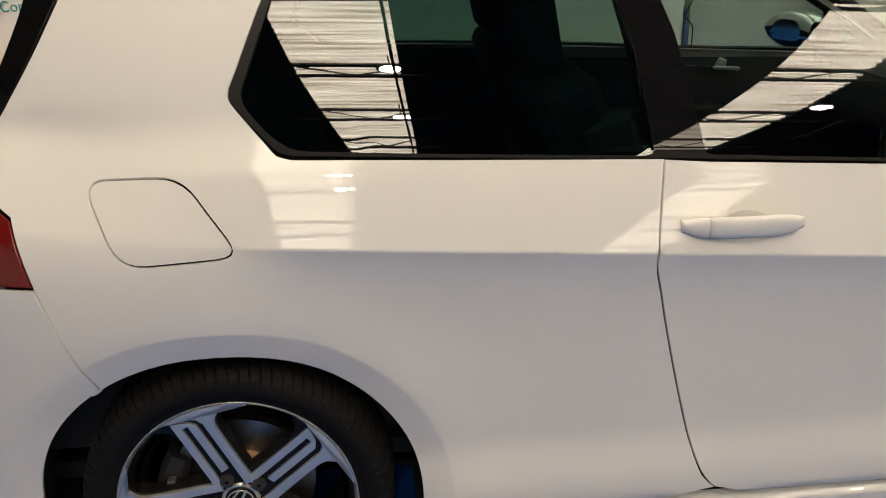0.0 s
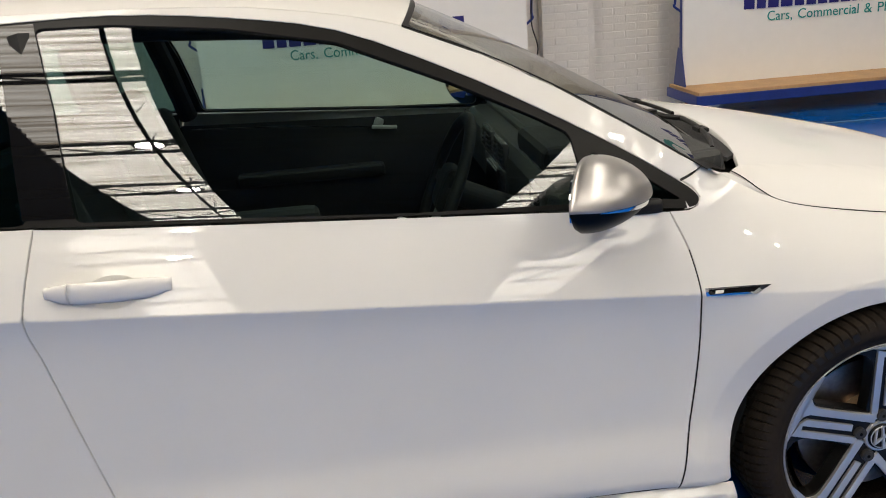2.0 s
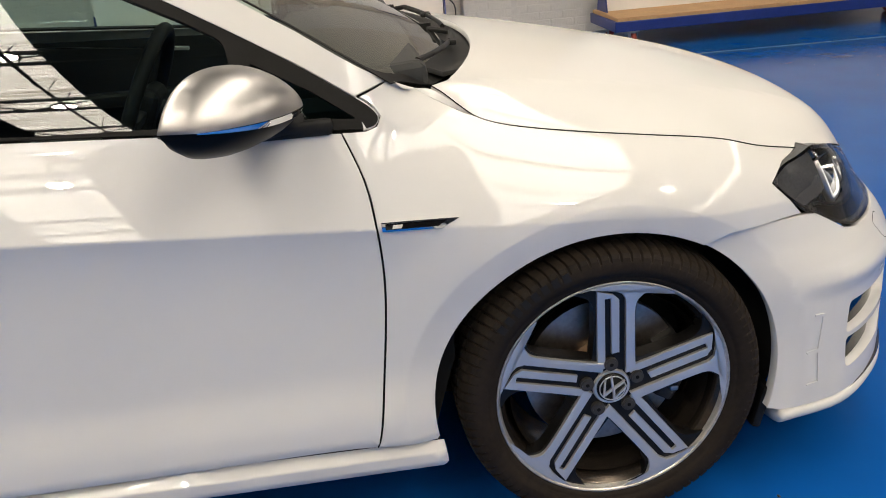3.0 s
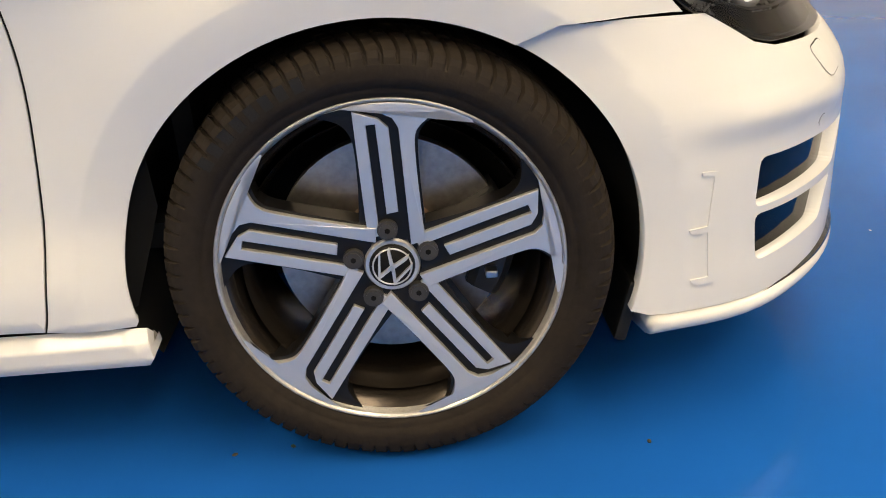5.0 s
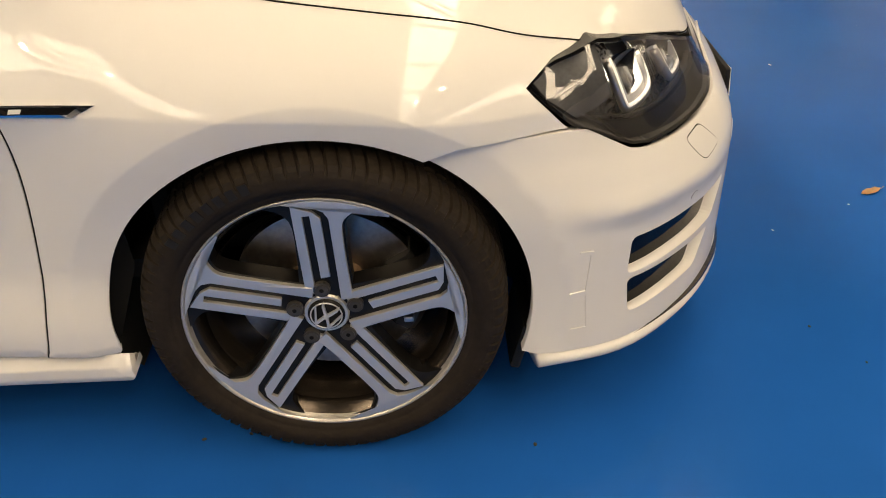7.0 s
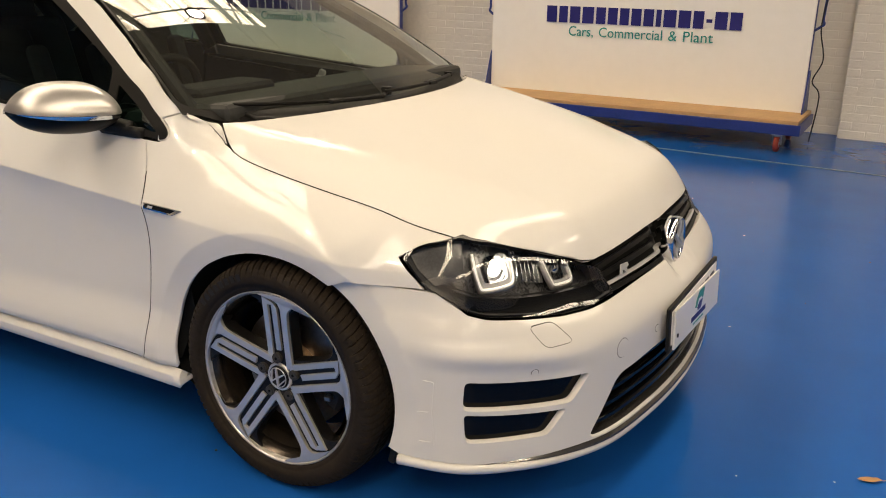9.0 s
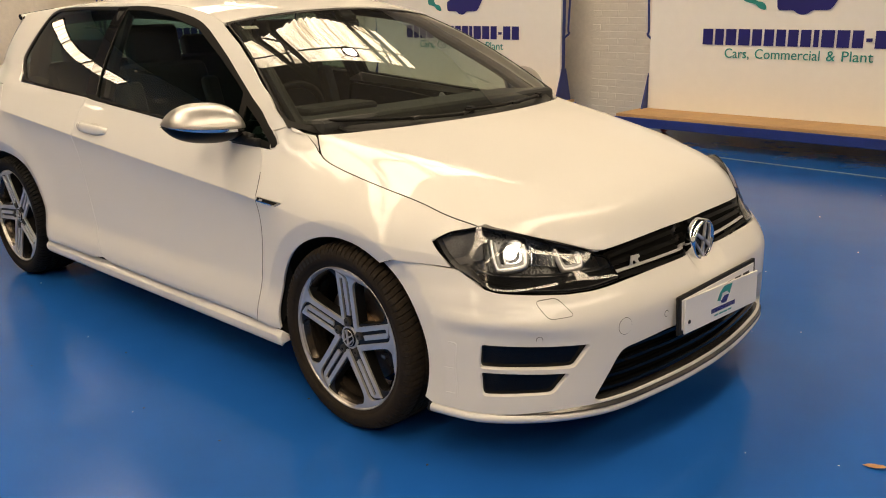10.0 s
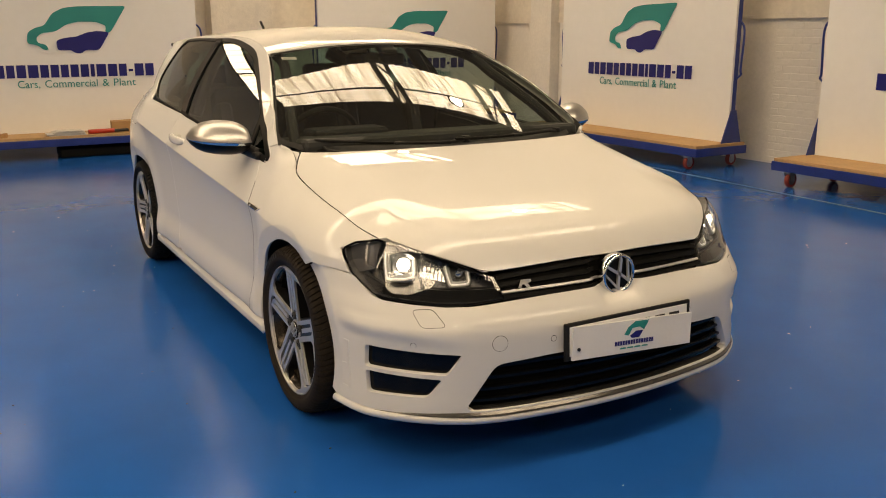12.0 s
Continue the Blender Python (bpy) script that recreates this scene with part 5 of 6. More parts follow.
def wiper(y0, y1, tip_v, name):
    base = Vector((1.075 - .1 * (y0 / .7) ** 2, y0, .95))
    pts = [base]
    for k in range(1, 7):
        f = k / 6
        u = (y0 + (y1 - y0) * f) / .72
        p = Vector(screen(u, .03 + (tip_v - .03) * f)) + Vector((.014, 0, .022))
        pts.append(p)
    w = part(name, tube(pts[:4], .0075, 8), DARK_PLASTIC, car, "black wiper")
    part("blade", tube(pts[1:], .006, 8), BLACK_TRIM, w)
    part("hub", cyl(.018, .03, Matrix.Translation(base), n=14), DARK_PLASTIC, w)
    part("tip", box((.03, .05, .012), Matrix.Translation(pts[3]), .004), DARK_PLASTIC, w)


wiper(.55, -.05, .055, "wiper")
wiper(.02, -.60, .05, "wiper")

# ---- rear ----
for left in (False, True):
    sheet("tail_lamp", [(-1.637, .816), (-1.674, .933), (-1.752, .983), (-1.80, .985), (-1.88, .95), (-1.95, .82)], flank_at(), RED_LAMP, car, "red tail lamp", step=.03, mirror=left, gap=.002)
    sheet("rear_bumper", [(-1.549, .598), (-1.592, .698), (-1.637, .812), (-1.95, .815), (-2.05, .81), (-2.05, .22), (-1.71, .215)] + arch_line(-1, .345, 196, 128)[1:], flank_at(), PAINT, car, "", step=.03, mirror=left, gap=.002)
def rear_skin(u, v):
    z = .22 + .59 * v
    k = 2 * u - 1
    return (-2.05 - .075 * (1 - k * k) - .02 * math.sin(math.pi * v), k * flank(-2.05, z), z)


grid_part("rear_panel", rear_skin, 20, 12, PAINT, car, "white rear panel", .02)
HATCH = [(.80, -2.01), (.935, -1.93), (.985, -1.85), (1.06, -1.735), (1.14, -1.68), (1.29, -1.595), (1.33, -1.575)]


def hatch(u, v):
    z = .80 + .26 * v
    x = table(z, HATCH)
    y = (2 * u - 1) * flank(x, z) * .99
    return (x - .10 * (1 - (2 * u - 1) ** 2), y, z)


grid_part("hatch", hatch, 16, 8, PAINT, car, "white hatch")


def rear_glass(u, v):
    z = 1.06 + .26 * v
    x = table(z, HATCH)
    return (x - .11 * (1 - (2 * u - 1) ** 2), (2 * u - 1) * upper_side(x, z) * .99, z)


grid_part("rear_window", rear_glass, 16, 6, GLASS_DARK, car, "dark rear window")
for left in (False, True):
    fin_o = flowing([(-1.592, 1.318), (-1.645, 1.208), (-1.705, 1.113), (-1.728, 1.080)], 4) + flowing([(-1.752, 1.080), (-1.742, 1.115), (-1.705, 1.19), (-1.670, 1.275), (-1.660, 1.325)], 4)
    sheet("rear_fin", fin_o, lambda u, v: (u, -upper_side(u, v) + .004, v), GLOSS_BLACK, car, "gloss black fin beside the rear window", step=.02, flange=.03, mirror=left)
grid_part("roof_spoiler", lambda u, v: (-1.57 - .15 * v - .05 * (1 - (2 * u - 1) ** 2) * v, (2 * u - 1) * .54, 1.366 + .006 * v - .042 * abs(2 * u - 1) ** 2.4), 20, 6, PAINT, car, "white roof spoiler", .022)
part("spoiler_lip", tube([(-1.715 - .05 * (1 - (k / 10) ** 2), .054 * k, 1.358 - .042 * abs(k / 10) ** 2.4) for k in range(-10, 11)], .017, 8), PILLAR_BLACK, car, "black spoiler edge")
part("aerial", tube([(-1.40, 0, 1.375), (-1.46, 0, 1.43), (-1.51, 0, 1.468)], .008, 8), BLACK_TRIM, car, "short black roof aerial")

# ---- underside and wheel housings ----
part("underbody", box((3.3, 1.2, .12), Matrix.Translation((0, 0, .25)), .02), VOID, car, "dark underbody")
for sx in (-1, 1):
    part("underbody", box((1.86 if sx < 0 else 1.86, .24, .09), Matrix.Translation((0, sx * .73, .235)), .02), VOID, car)
part("underbody", box((.40, 1.1, .08), Matrix.Translation((1.80, 0, .235)), .02), VOID, car)
part("radiator", box((.04, 1.0, .36), Matrix.Translation((1.93, 0, .42)), .01), VOID, car)
for sx in (-1, 1):
    for sy in (-1, 1):
        bm = bmesh.new()
        rows = []
        for k in range(29):
            x, z = arch_line(sx, .361, -22 + 224 * k / 28, 0, 1)[0]
            rows.append([bm.verts.new((x, sy * y, z)) for y in (min(.862, lower_side(x, z) - .012), .60)])
        for p, q in zip(rows, rows[1:]):
            bm.faces.new((p[0], p[1], q[1], q[0]))
        hub = bm.verts.new((sx * AXLE, sy * .60, WHEEL_Z))
        for p, q in zip(rows, rows[1:]):
            bm.faces.new((p[1], q[1], hub))
        bmesh.ops.recalc_face_normals(bm, faces=bm.faces)
        part("wheel_housing", bm, DARK_PLASTIC, car, "black wheel-arch liner", smooth=True)
    # mud guards at the ends of the arch
for sy in (-1, 1):
    part("arch_edge", box((.02, .16, .10), Matrix.Translation((1.655, sy * .76, .20)) @ pose(0, 0, 0, 0, 14, 0), .006), DARK_PLASTIC, car)

# ---- wheels ----


def dished(bm, deep=.018):
    for v in bm.verts:
        r = math.hypot(v.co.x, v.co.z)
        v.co.y += deep * (1 - min(1, r / .235))
    return bm


def spoke_poly(pts, theta):
    c, s = math.cos(radians(theta)), math.sin(radians(theta))
    return [(r * c + t * s, r * s - t * c) for r, t in pts]


FACE = pose(0, 0, 0, 90)


def flat_piece(pts, theta, y0, y1, bevel=.0012):
    """A plate in the wheel's face between depths y0 (outer) and y1 (inner)."""
    bm = prism(spoke_poly(pts, theta), y1 - y0, None, bevel)
    bmesh.ops.transform(bm, matrix=Matrix.Translation((0, y1, 0)) @ FACE, verts=bm.verts)
    return dished(bm)


def arc_edge(r, t0, t1, n=6):
    return [(math.sqrt(max(0, r * r - t * t)), t) for t in [t0 + (t1 - t0) * k / n for k in range(n + 1)]]


def tyre_mesh():
    n = 900
    prof = [(.2455, .004), (.250, -.003), (.258, -.0075), (.262, -.0080), (.2625, -.0095), (.276, -.0125), (.288, -.0120), (.296, -.0095), (.3035, -.004), (.309, .006), (.3135, .020), (.3155, .034),
            (.3160, .046), (.309, .048), (.309, .056), (.3172, .058), (.318, .085), (.311, .087), (.311, .096), (.318, .098), (.318, .128), (.311, .130), (.311, .139), (.3172, .141), (.316, .168), (.309, .170), (.309, .178), (.3155, .180), (.312, .205), (.300, .222), (.280, .228), (.255, .222), (.2455, .205)]
    bm = bmesh.new()
    rings = []
    for k in range(n):
        a = 2 * math.pi * k / n
        row = []
        for i, (r, y) in enumerate(prof):
            r, cut = .318 - (.318 - r) * 1.08, .0
            if k % 10 < 2 and 7 <= i <= 12:
                cut = .006
            if k % 10 < 2 and i in (15, 16, 19, 20):
                cut = .004
            aa = a + (.045 * y / .05 if y > -.006 else -.005)
            row.append(bm.verts.new(((r - cut) * math.cos(aa), y, (r - cut) * math.sin(aa))))
        rings.append(row)
    for k in range(n):
        p, q = rings[k], rings[(k + 1) % n]
        for i in range(len(prof) - 1):
            f = bm.faces.new((p[i], p[i + 1], q[i + 1], q[i]))
            f.smooth = i < 6
            f.material_index = 1 if i >= 8 else 0
    bmesh.ops.recalc_face_normals(bm, faces=bm.faces)
    return bm


def wheel(name, at, turn, flipped, front, steer=0.0):
    m = pose(*at, 0, 0, (180 if flipped else 0) + steer)
    barrel = lathe([(.238, .012), (.228, .022), (.222, .05), (.215, .12), (.218, .17), (.232, .195), (.240, .2), (.240, .205), (.226, .2), (.205, .17), (.205, .06), (.215, .03)], 72)
    w = part(name, barrel, BARREL, car, "dark alloy wheel with polished faces", smooth=True)
    w.matrix_local = m
    ty = part("tyre", tyre_mesh(), DUSTY_RUBBER if front else RUBBER, w, "dusty black low-profile tyre")
    ty.data.materials.append(TREAD_DUST if front else RUBBER)
    part("rim_lip", lathe([(.2475, .006), (.2485, -.001), (.2470, -.003), (.2437, -.001), (.2422, .004), (.237, .014)], 96), SCUFFED, w, "polished rim edge with kerb scuffs", smooth=True)
    part("rim_ring", lathe([(.2480, .0004), (.2460, -.0010), (.2430, .0002), (.2420, .0035), (.2415, .012)], 96), POLISHED, w, "continuous machined ring", smooth=True)
    for k in range(5):
        th = turn + 72 * k
        base = [(.035, -.045), (.060, -.040)] + flowing([(.12, -.034), (.175, -.0325), (.200, -.037), (.216, -.051), (.2265, -.078)], 4) + arc_edge(.2405, -.085, .127, 10) + flowing([(.2235, .102), (.2105, .075), (.196, .0585), (.17, .0535), (.12, .0525)], 4) + [(.06, .053), (.035, .054)]
        sp_ = part("spoke", flat_piece(base, th, .009, .045, 0), RIM_DARK, w, "dark grey spoke")
        u1 = [(.046, -.0295), (.047, -.0125), (.211, -.0125), (.2115, .0002), (.080, .0008), (.082, .0172), (.205, .0172), (.219, .005), (.232, -.0285)]
        part("polished_strip", flat_piece(u1, th, .0015, .010), POLISHED, sp_)
        u2 = [(.030, .0300), (.204, .0303), (.2185, .0235), (.2285, .005), (.2365, -.020), (.2385, -.030)] + arc_edge(.2415, -.085, .128, 10)[1:] + flowing([(.2345, .121), (.2235, .089), (.2085, .0630), (.192, .0515), (.16, .0492), (.12, .0490)], 4) + [(.06, .050), (.034, .052)]
        part("polished_strip", flat_piece(u2, th, .0, .010), POLISHED, sp_)
        b = bmesh.new()
        a = radians(th + 1)
        mm = Matrix.Translation((.056 * math.cos(a), .022, .056 * math.sin(a))) @ FACE
        add_cyl(b, .0150, .020, mm, r2=.0145, n=24)
        add_cyl(b, .0120, .024, mm, r2=.0110, n=24)
        bolt = part("wheel_bolt", b, BOLT_GREY, w, "dark grey bolt cap")
        part("socket", cyl(.0042, .0255, mm, n=6), VOID, bolt)
    part("hub_face", dished(lathe([(0, .002), (.038, .002), (.0405, .006), (.0405, .04), (0, .04)], 40), .018), POLISHED, w, smooth=False)
    cap = part("centre_cap", lathe([(0, .0125), (.0305, .0125), (.033, .0165), (.033, .03)], 36), EMBLEM_DARK, w, "round centre cap", smooth=True)
    part("cap_ring", lathe([(.0262, .0130), (.0268, .0108), (.0284, .0108), (.0290, .0130)], 36), SILVER, cap, smooth=True)
    for bars in chevrons(.50, .0105):
        bmesh.ops.rotate(bars, matrix=Matrix.Rotation(radians(25 if front else 60), 3, "Y"), verts=bars.verts)
        part("cap_bar", bars, SILVER, cap)
    d = part("brake_disc", lathe([(.075, .085), (.170 if front else .152, .085), (.170 if front else .152, .108), (.075, .108)], 64), DISC, w, "worn steel brake disc")
    part("disc_hat", lathe([(0, .055), (.070, .055), (.0755, .06), (.078, .087)], 40), RUST, d, "rusty disc hat", smooth=True)
    cal = bmesh.new()
    rows = []
    for k in range(9):
        a = radians((-30 if front else 148) + 7.5 * k)
        e = 1 - .25 * abs(k - 4) / 4
        rows.append([cal.verts.new(((.150 + p * e) * math.cos(a), .098 + q * e, (.150 + p * e) * math.sin(a))) for p, q in ((-.036, -.034), (-.02, -.043), (.02, -.043), (.034, -.03), (.034, .04), (-.036, .04))])
    for p, q in zip(rows, rows[1:]):
        for i in range(6):
            cal.faces.new((p[i], p[(i + 1) % 6], q[(i + 1) % 6], q[i]))
    cal.faces.new(rows[0])
    cal.faces.new(rows[-1])
    bmesh.ops.recalc_face_normals(cal, faces=cal.faces)
    c = part("caliper", cal, CALIPER, w, "dark brake caliper")
    for a0 in (-14, 20):
        a = radians(a0 if front else a0 + 178)
        part("caliper_clip", box((.018, .02, .012), Matrix.Translation((.148 * math.cos(a), .045, .148 * math.sin(a))), .003), GALV, c)
    for o in [w] + [o for o in w.children_recursive if o is not ty]:
        o.data.transform(Matrix.Diagonal((.977, 1, .977, 1)))
    return w


def again(src, name, at, flipped):
    """A second wheel on the same meshes."""
    top = new(name, src.data)
    top.parent = car
    top.matrix_local = pose(*at, 0, 0, 180 if flipped else 0)
    tagged(top, src["label"])
    made = {src: top}
    for o in src.children_recursive:
        q = o.copy()
        scene.collection.objects.link(q)
        q.parent = made[o.parent]
        q.matrix_parent_inverse = o.matrix_parent_inverse
        made[o] = q
    return top


wf = wheel("wheel", (AXLE, -.883, WHEEL_Z), 91.5, False, True)
wr = wheel("wheel", (-AXLE - .006, -.875, WHEEL_Z), 113, False, False)
again(wf, "wheel", (AXLE, .883, WHEEL_Z), True)
again(wr, "wheel", (-AXLE - .006, .875, WHEEL_Z), True)

# moulded marks on the front tyre, too worn to read
for k in range(8):
    a = radians(142 - 4.6 * k)
    part("raised_mark", box((.014, .0012, .019), Matrix.Translation((.284 * math.cos(a), -.0125, .284 * math.sin(a))) @ Matrix.Rotation(-a + radians(90), 4, "Y")), DARK_PLASTIC, wf)

# ---- cabin ----
def shaped_box(size, at, bevel, turn=(0, 0, 0)):
    return box(size, pose(*at, *turn), bevel, 3)


part("cabin_floor", box((2.9, 1.44, .04), Matrix.Translation((-.35, 0, .33))), CABIN, car)
part("bulkhead", box((.03, 1.42, .56), Matrix.Translation((1.02, 0, .60))), CABIN, car)
part("load_cover", box((.62, 1.18, .02), Matrix.Translation((-1.55, 0, .93)), .005), CABIN, car)
dash = part("dashboard", shaped_box((.42, 1.42, .20), (.80, 0, .835), .06), DASH, car, "dark grey dashboard")
part("dash_top", shaped_box((.34, 1.36, .06), (.84, 0, .940), .028, (0, -4, 0)), DASH, dash)
part("instrument_hood", shaped_box((.16, .36, .07), (.70, -.37, .955), .03), CABIN, dash)
for y, wide, z in ((-.60, .12, .885), (.60, .12, .885), (-.11, .17, .905), (.11, .17, .905)):
    vent = part("air_vent", shaped_box((.016, wide, .075), (.591, y, z), .007), LAMP_GREY, dash, "grey vent surround")
    part("vent_grille", shaped_box((.012, wide - .018, .058), (.588, y, z), .004), VOID, vent)
    for k in range(4):
        part("vent_slat", box((.010, wide - .020, .003), pose(.581, y, z - .021 + .014 * k, 0, 20, 0)), LAMP_GREY, vent)
    part("vent_slat", box((.008, .006, .052), pose(.580, y, z)), LAMP_GREY, vent)
part("centre_fascia", shaped_box((.014, .36, .17), (.592, 0, .775), .006), LAMP_GREY, dash, "grey centre fascia")
for y in (-.12, 0, .12):
    part("heater_knob", cyl(.020, .02, pose(.580, y, .715, 0, 90, 0), n=20), CABIN, dash)
part("screen_unit", shaped_box((.02, .20, .09), (.583, 0, .805), .006), PILLAR_BLACK, dash)
for y in (-.43, -.31):
    part("dial", cyl(.05, .012, Matrix.Translation((.628, y, .925)) @ pose(0, 0, 0, 0, 90, 0)), MATT_CHROME, dash)
part("centre_console", shaped_box((.9, .22, .22), (.15, 0, .47), .04), CABIN, car)

st = part("steering_wheel", (lambda p: tube(p, .015, 10, True))([(0, .185 * math.cos(2 * math.pi * k / 40), .185 * math.sin(2 * math.pi * k / 40)) for k in range(40)]), CABIN, car, "black three-spoke steering wheel", smooth=True)
st.matrix_local = pose(.395, -.37, .882, 0, 24, 0)
part("airbag", shaped_box((.05, .14, .12), (.01, 0, 0), .03), CABIN, st)
for a in (0, 180, 270):
    part("wheel_spoke", box((.018, .13, .03), Matrix.Rotation(radians(a), 4, "X") @ Matrix.Translation((.008, .11, 0)), .006), MATT_CHROME if a == 270 else CABIN, st)
part("steering_column", cyl(.035, .26, pose(.12, 0, 0, 0, 90, 0)), CABIN, st)


def car_seat(y):
    s = part("front_seat", shaped_box((.50, .50, .16), (-.20, y, .50), .06), SEAT, car, "dark cloth sport seat")
    back = shaped_box((.16, .48, .58), (-.515, y, .82), .07, (0, -18, 0))
    part("seat_back", back, SEAT, s)
    for k in (-1, 1):
        part("bolster", shaped_box((.13, .09, .46), (-.45, y + k * .205, .80), .04, (0, -18, 0)), SEAT_GREY, s)
        part("bolster", shaped_box((.44, .09, .10), (-.20, y + k * .22, .58), .04), SEAT_GREY, s)
    part("headrest", shaped_box((.09, .27, .19), (-.635, y, 1.185), .04, (0, -10, 0)), SEAT, s)
    for k in (-1, 1):
        part("headrest_post", cyl(.007, .12, pose(-.615, y + k * .06, 1.09, 0, -16, 0), n=8), CHROME, s)


car_seat(-.37)
car_seat(.37)
bench = part("rear_bench", shaped_box((.50, 1.22, .18), (-.98, 0, .52), .06), SEAT, car, "dark rear bench")
part("bench_back", shaped_box((.16, 1.22, .58), (-1.27, 0, .80), .06, (0, -18, 0)), SEAT, bench)
for y in (-.36, .36):
    part("bench_headrest", shaped_box((.08, .25, .15), (-1.37, y, 1.12), .035, (0, -14, 0)), SEAT, bench)

for sy in (-1, 1):
    card = grid_part("door_card", lambda u, v: (-.46 + 1.28 * u, sy * (.765 - .05 * math.sin(math.pi * v)), .40 + (.535 - .05 * u) * v), 10, 8, CABIN, car, "black door card")
    part("trim_line", tube([(-.42, sy * .735, .922), (-.1, sy * .730, .905), (.26, sy * .732, .874)], .0032, 8), CHROME, card)
    part("inner_handle", shaped_box((.095, .018, .013), (.288, sy * .720, .872), .005, (0, 5, 0)), SILVER, card)
    part("handle_dish", shaped_box((.034, .016, .036), (.268, sy * .724, .890), .012, (0, 25, 0)), SILVER, card)
    part("armrest", shaped_box((.55, .09, .05), (.0, sy * .715, .72), .02), CABIN, card)
    grid_part("quarter_trim", lambda u, v: (-1.75 + 1.29 * u, sy * (.745 - .03 * math.sin(math.pi * v)), .40 + (.60 - .02 * u) * v), 8, 6, CABIN, car)
    # pillars seen through the glass
    part("inner_pillar", tube([(-.425, sy * .745, .97), (-.455, sy * .665, 1.15), (-.49, sy * .565, 1.33)], .035, 10), CABIN, car)
    part("inner_pillar", tube(flowing([(.90, sy * .68, .93), (.72, sy * .63, 1.05), (.47, sy * .55, 1.19), (.22, sy * .51, 1.29), (-.5, sy * .50, 1.335), (-1.3, sy * .50, 1.30)], 5), .024, 10), CABIN, car)
    part("inner_pillar", tube([(-1.33, sy * .65, 1.0), (-1.42, sy * .56, 1.2), (-1.49, sy * .47, 1.27)], .05, 10), CABIN, car)
grid_part("headliner", lambda u, v: tuple(np.array(roof_top(-1.6 + 1.88 * u, -.97 + 1.94 * v)) - np.array((0, 0, .03))), 12, 10, HEADLINER, car, "pale headliner")
part("rear_view_mirror", shaped_box((.03, .22, .055), (.33, 0, 1.270), .014), CABIN, car)
part("sensor_housing", shaped_box((.08, .09, .035), (.365, 0, 1.315), .015, (0, 30, 0)), CABIN, car)
part("tax_sticker", box((.002, .07, .02), Matrix.Translation(Vector(screen(-.86, .90)) - Vector((.006, 0, .004))) @ pose(0, 0, 0, 0, -60, 0)), PAPER, car, "small pale windscreen sticker")

# ---- clutter on the trolley deck of the end wall ----
def small_box(size, at, turn=0, mat=KRAFT, name="cardboard_box", label="small brown cardboard box on the trolley deck", cat="box"):
    t = thing(name, label, cat, at)
    t.rotation_euler[2] = radians(turn)
    part("carton", box(size, Matrix.Translation((0, 0, size[2] / 2)), .003), mat, t)
    part("flap", box((size[0] * .98, size[1] * .48, .004), Matrix.Translation((0, size[1] * .24, size[2] + .003)) @ pose(0, 0, 0, 2)), mat, t)
    return t


DECK = .262
small_box((.24, .38, .09), (-6.72, .62, DECK), 4)
small_box((.20, .30, .12), (-6.78, -.01, DECK), -4)
small_box((.07, .10, .04), (-6.70, -1.34, DECK), -6)
pap = thing("paper_stack", "untidy stack of pale papers on the trolley deck", "papers", (-6.64, -.70, DECK))
for k in range(7):
    part("sheet", box((.24, .40 - .02 * k, .006), pose(random.uniform(-.02, .02), random.uniform(-.05, .05), .004 + .0075 * k, 0, 0, random.uniform(-8, 8))), PAPER, pap)
tool = thing("hand_tool", "red-handled tool lying on the trolley deck", "tool", (-6.60, -.30, DECK))
part("grip", cyl(.026, .30, pose(0, 0, .026, 90, 0, 6), n=14), RED_TOOL, tool)
part("shaft", cyl(.018, .16, pose(0, .22, .026, 90, 0, 6), n=12), INK, tool)
bucket = thing("black_crate", "low black crate under the trolley", "crate", (-6.75, -.35, 0))
part("crate_body", box((.4, .85, .10), Matrix.Translation((0, 0, .055)), .02), VOID, bucket)

# cable behind the board
cab = thing("cable", "loose dark cable hanging behind the board", "cable", (1.83, 5.31, 0))
part("lead", tube(flowing([(0, 0, 1.25), (-.03, .01, .95), (.02, 0, .70), (-.04, .01, .52), (.03, 0, .40), (0, 0, .02)], 6), .006, 6), INK, cab)
# ---- leaves and grit on the floor ----
def leaf(x, y, turn, size=.09, label="dry brown leaf lying on the blue floor"):
    t = thing("dry_leaf", label, "leaf", (x, y, .002), "leaves on the floor")
    t.rotation_euler[2] = radians(turn)
    bm = bmesh.new()
    out = [(-.5, 0), (-.3, .16), (-.05, .20), (.15, .14), (.3, .17), (.5, .02), (.25, -.13), (.05, -.19), (-.25, -.14)]
    vs = [bm.verts.new((a * size, b * size, .004 + .012 * (abs(b) + .25 * math.sin(5 * a)) * size * 8)) for a, b in out]
    c = bm.verts.new((0, 0, .004))
    for i in range(len(vs)):
        bm.faces.new((vs[i], vs[(i + 1) % len(vs)], c))
    part("blade", bm, LEAF, t)
    part("stalk", tube([(size * .5, 0, .004), (size * .68, size * .05, .006)], .001, 5), LEAF, t)


leaf(2.71, -.02, 20, .07)
leaf(3.05, 1.6, 100, .05)
leaf(4.9, 2.3, 10, .05)
grit = bmesh.new()
rng = random.Random(4)
spots = [(1.04, -.84), (1.13, -.83), (1.68, -.89), (.98, -1.87), (.65, -1.27), (1.9, -1.1), (2.4, -.7)] + [(rng.uniform(-4, 6), rng.uniform(-2.4, 4.2)) for _ in range(90)]
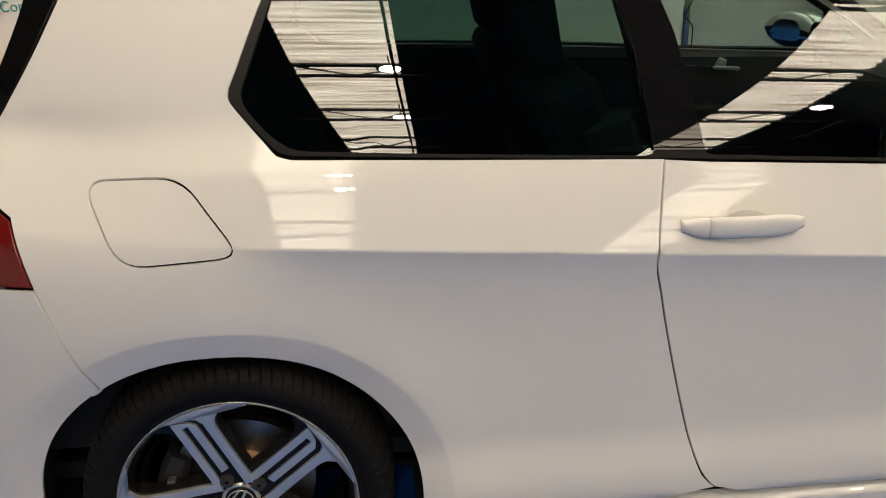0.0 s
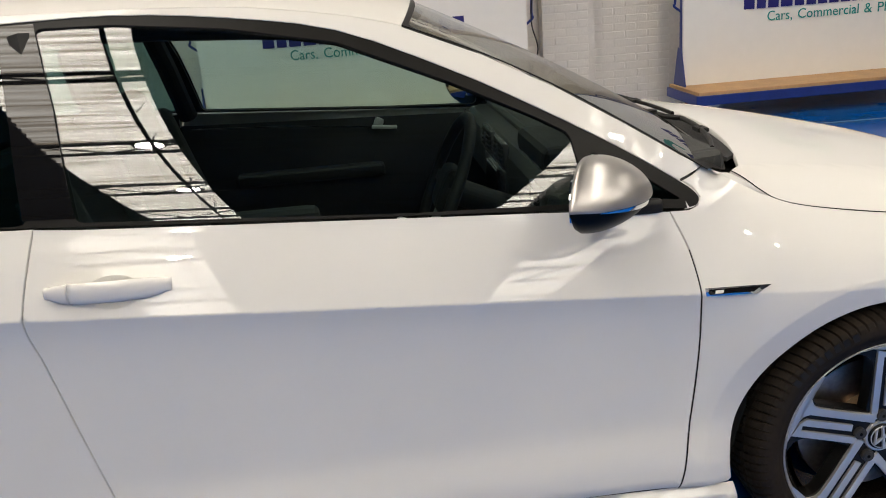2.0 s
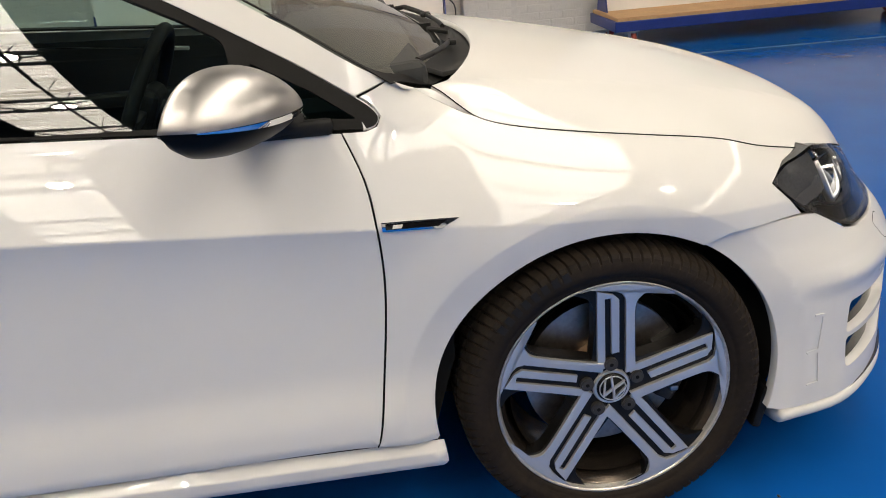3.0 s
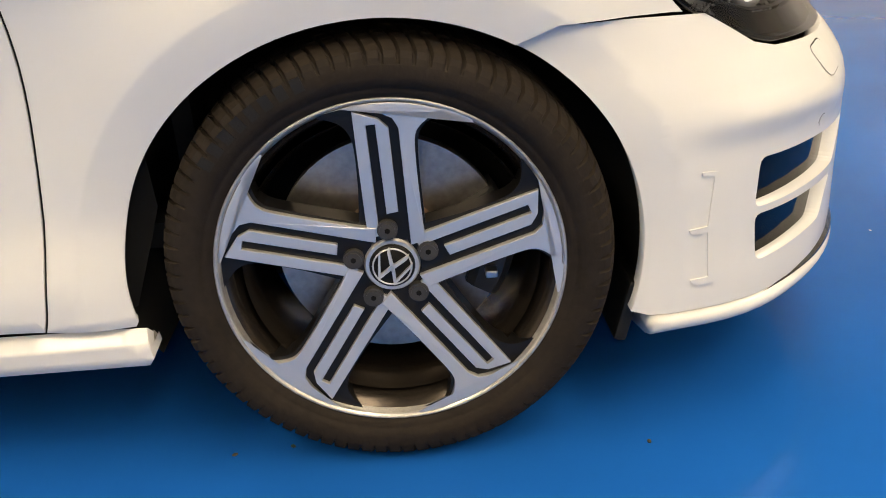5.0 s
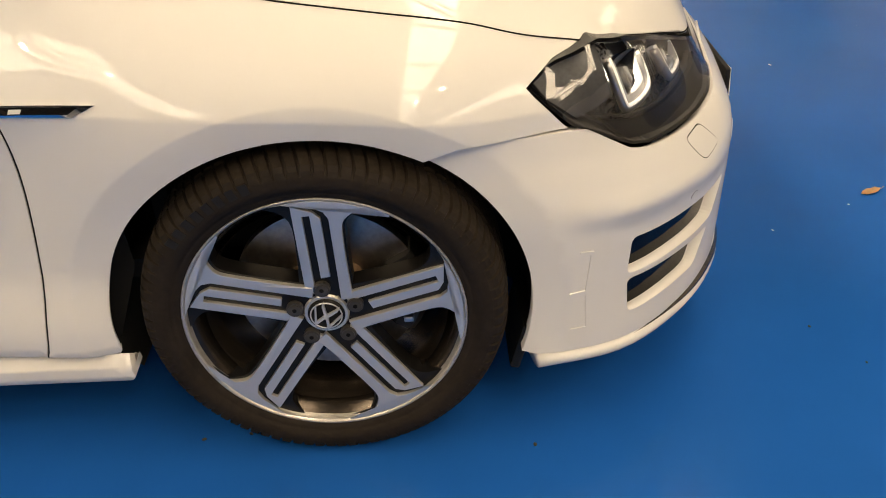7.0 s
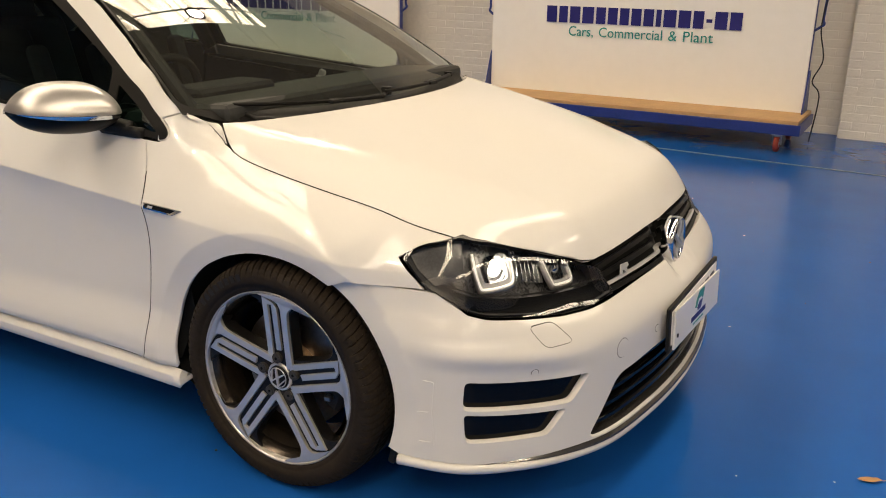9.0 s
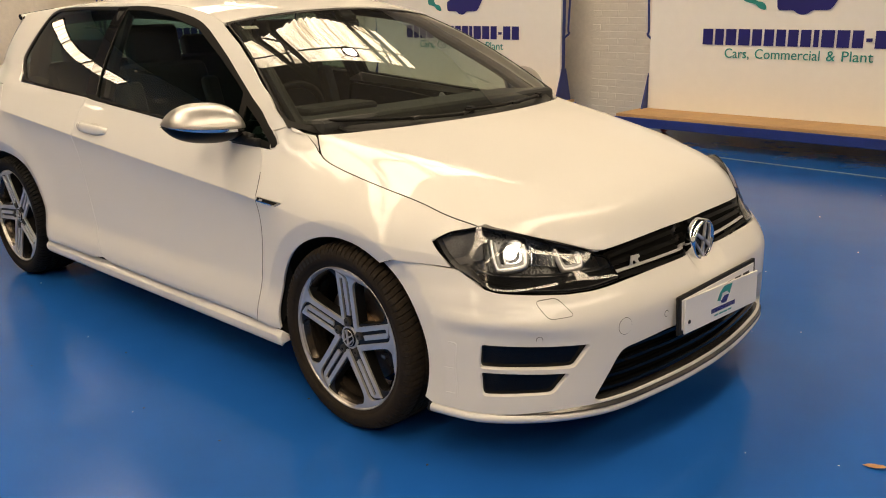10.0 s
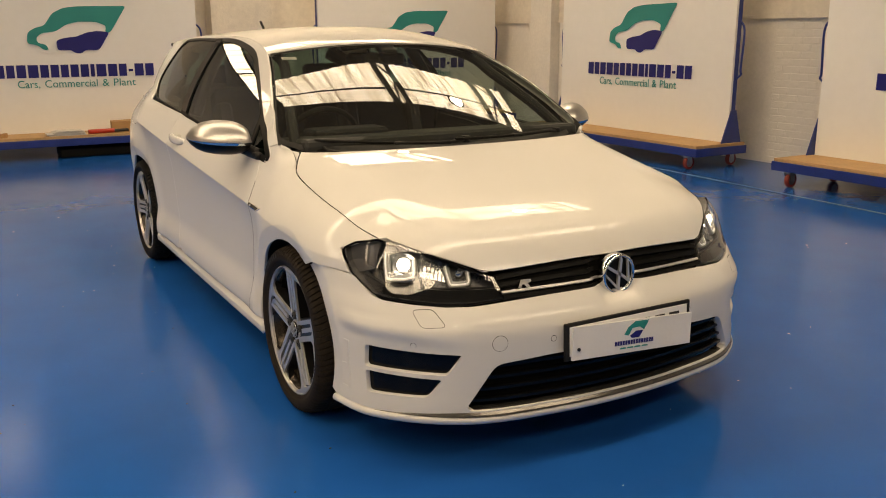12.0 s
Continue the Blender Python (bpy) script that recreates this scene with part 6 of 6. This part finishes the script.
for x, y in spots:
    s = rng.uniform(.0015, .004)
    made = bmesh.ops.create_icosphere(grit, subdivisions=1, radius=s)
    bmesh.ops.transform(grit, matrix=pose(x, y, s * .35, 0, 0, rng.uniform(0, 180)) @ Matrix.Diagonal((1.5, 1, .6, 1)), verts=made["verts"])
tagged(from_bm("grit", grit, GRIT), "scattered grit and crumbs on the floor", "grit", kind="stuff")

flecks = bmesh.new()
rng = random.Random(11)
for _ in range(120):
    x, y, s = rng.uniform(-3, 6), rng.uniform(-2.6, 4.0), rng.uniform(.0015, .0045)
    made = bmesh.ops.create_circle(flecks, cap_ends=True, segments=5, radius=s)
    bmesh.ops.transform(flecks, matrix=pose(x, y, .0012, 0, 0, rng.uniform(0, 180)) @ Matrix.Diagonal((rng.uniform(1, 2.5), 1, 1, 1)), verts=made["verts"])
tagged(from_bm("paint_flecks", flecks, PAPER), "tiny pale flecks of dust on the floor", "dust", kind="stuff")

# ---- bricks of the hall wall, where the boards leave it bare ----
def brick_mesh():
    bm = bmesh.new()
    add_box(bm, (.213, .024, .064), None, .004, 1)
    me = bpy.data.meshes.new("brick")
    bm.to_mesh(me)
    bm.free()
    me.materials.append(WHITEWASH)
    return me


BRICK = brick_mesh()


def lay(parent, x0, x1, y, z0, z1, seed):
    """Running bond, closed with half bricks at both ends."""
    rng = random.Random(seed)
    course = 0
    z = z0
    while z < z1:
        x = x0
        while x + .09 < x1:
            half = (course % 2 and x == x0) or x + .213 > x1
            wide = .1005 if half else .213
            b = new("brick", BRICK)
            b.parent = parent
            b.matrix_parent_inverse = parent.matrix_world.inverted()
            b.matrix_local = pose(x + wide / 2, y + rng.uniform(-.0015, .0015), z + .033, rng.uniform(-1, 1), rng.uniform(-.5, .5), rng.uniform(-1, 1)) @ Matrix.Diagonal((wide / .213, 1, 1, 1))
            x += wide + .012
        z += .075
        course += 1


lay(wall_north, -2.25, -1.05, WALL_Y + .0095, .01, 1.50, 1)
lay(wall_north, 2.52, 3.30, WALL_Y + .0095, .01, 1.50, 2)
lay(wall_north, 2.005, 2.49, WALL_Y - .1535, .01, 1.72, 3)
lay(wall_north, 1.55, 2.0, WALL_Y + .0095, .01, 1.50, 4)
rest = bmesh.new()
for (x0, x1) in ((-7.8, -6.6), (-6.0, -5.0)):
    for k in range(20):
        x = x0 + (.1125 if k % 2 else 0)
        while x + .10 < x1:
            add_box(rest, (.213, .024, .064), Matrix.Translation((x + .107, WALL_Y + .0095, .043 + .075 * k)))
            x += .225
tagged(from_bm("bricks", rest, WHITEWASH), "whitewashed bricks of the hall wall", "bricks", kind="stuff")
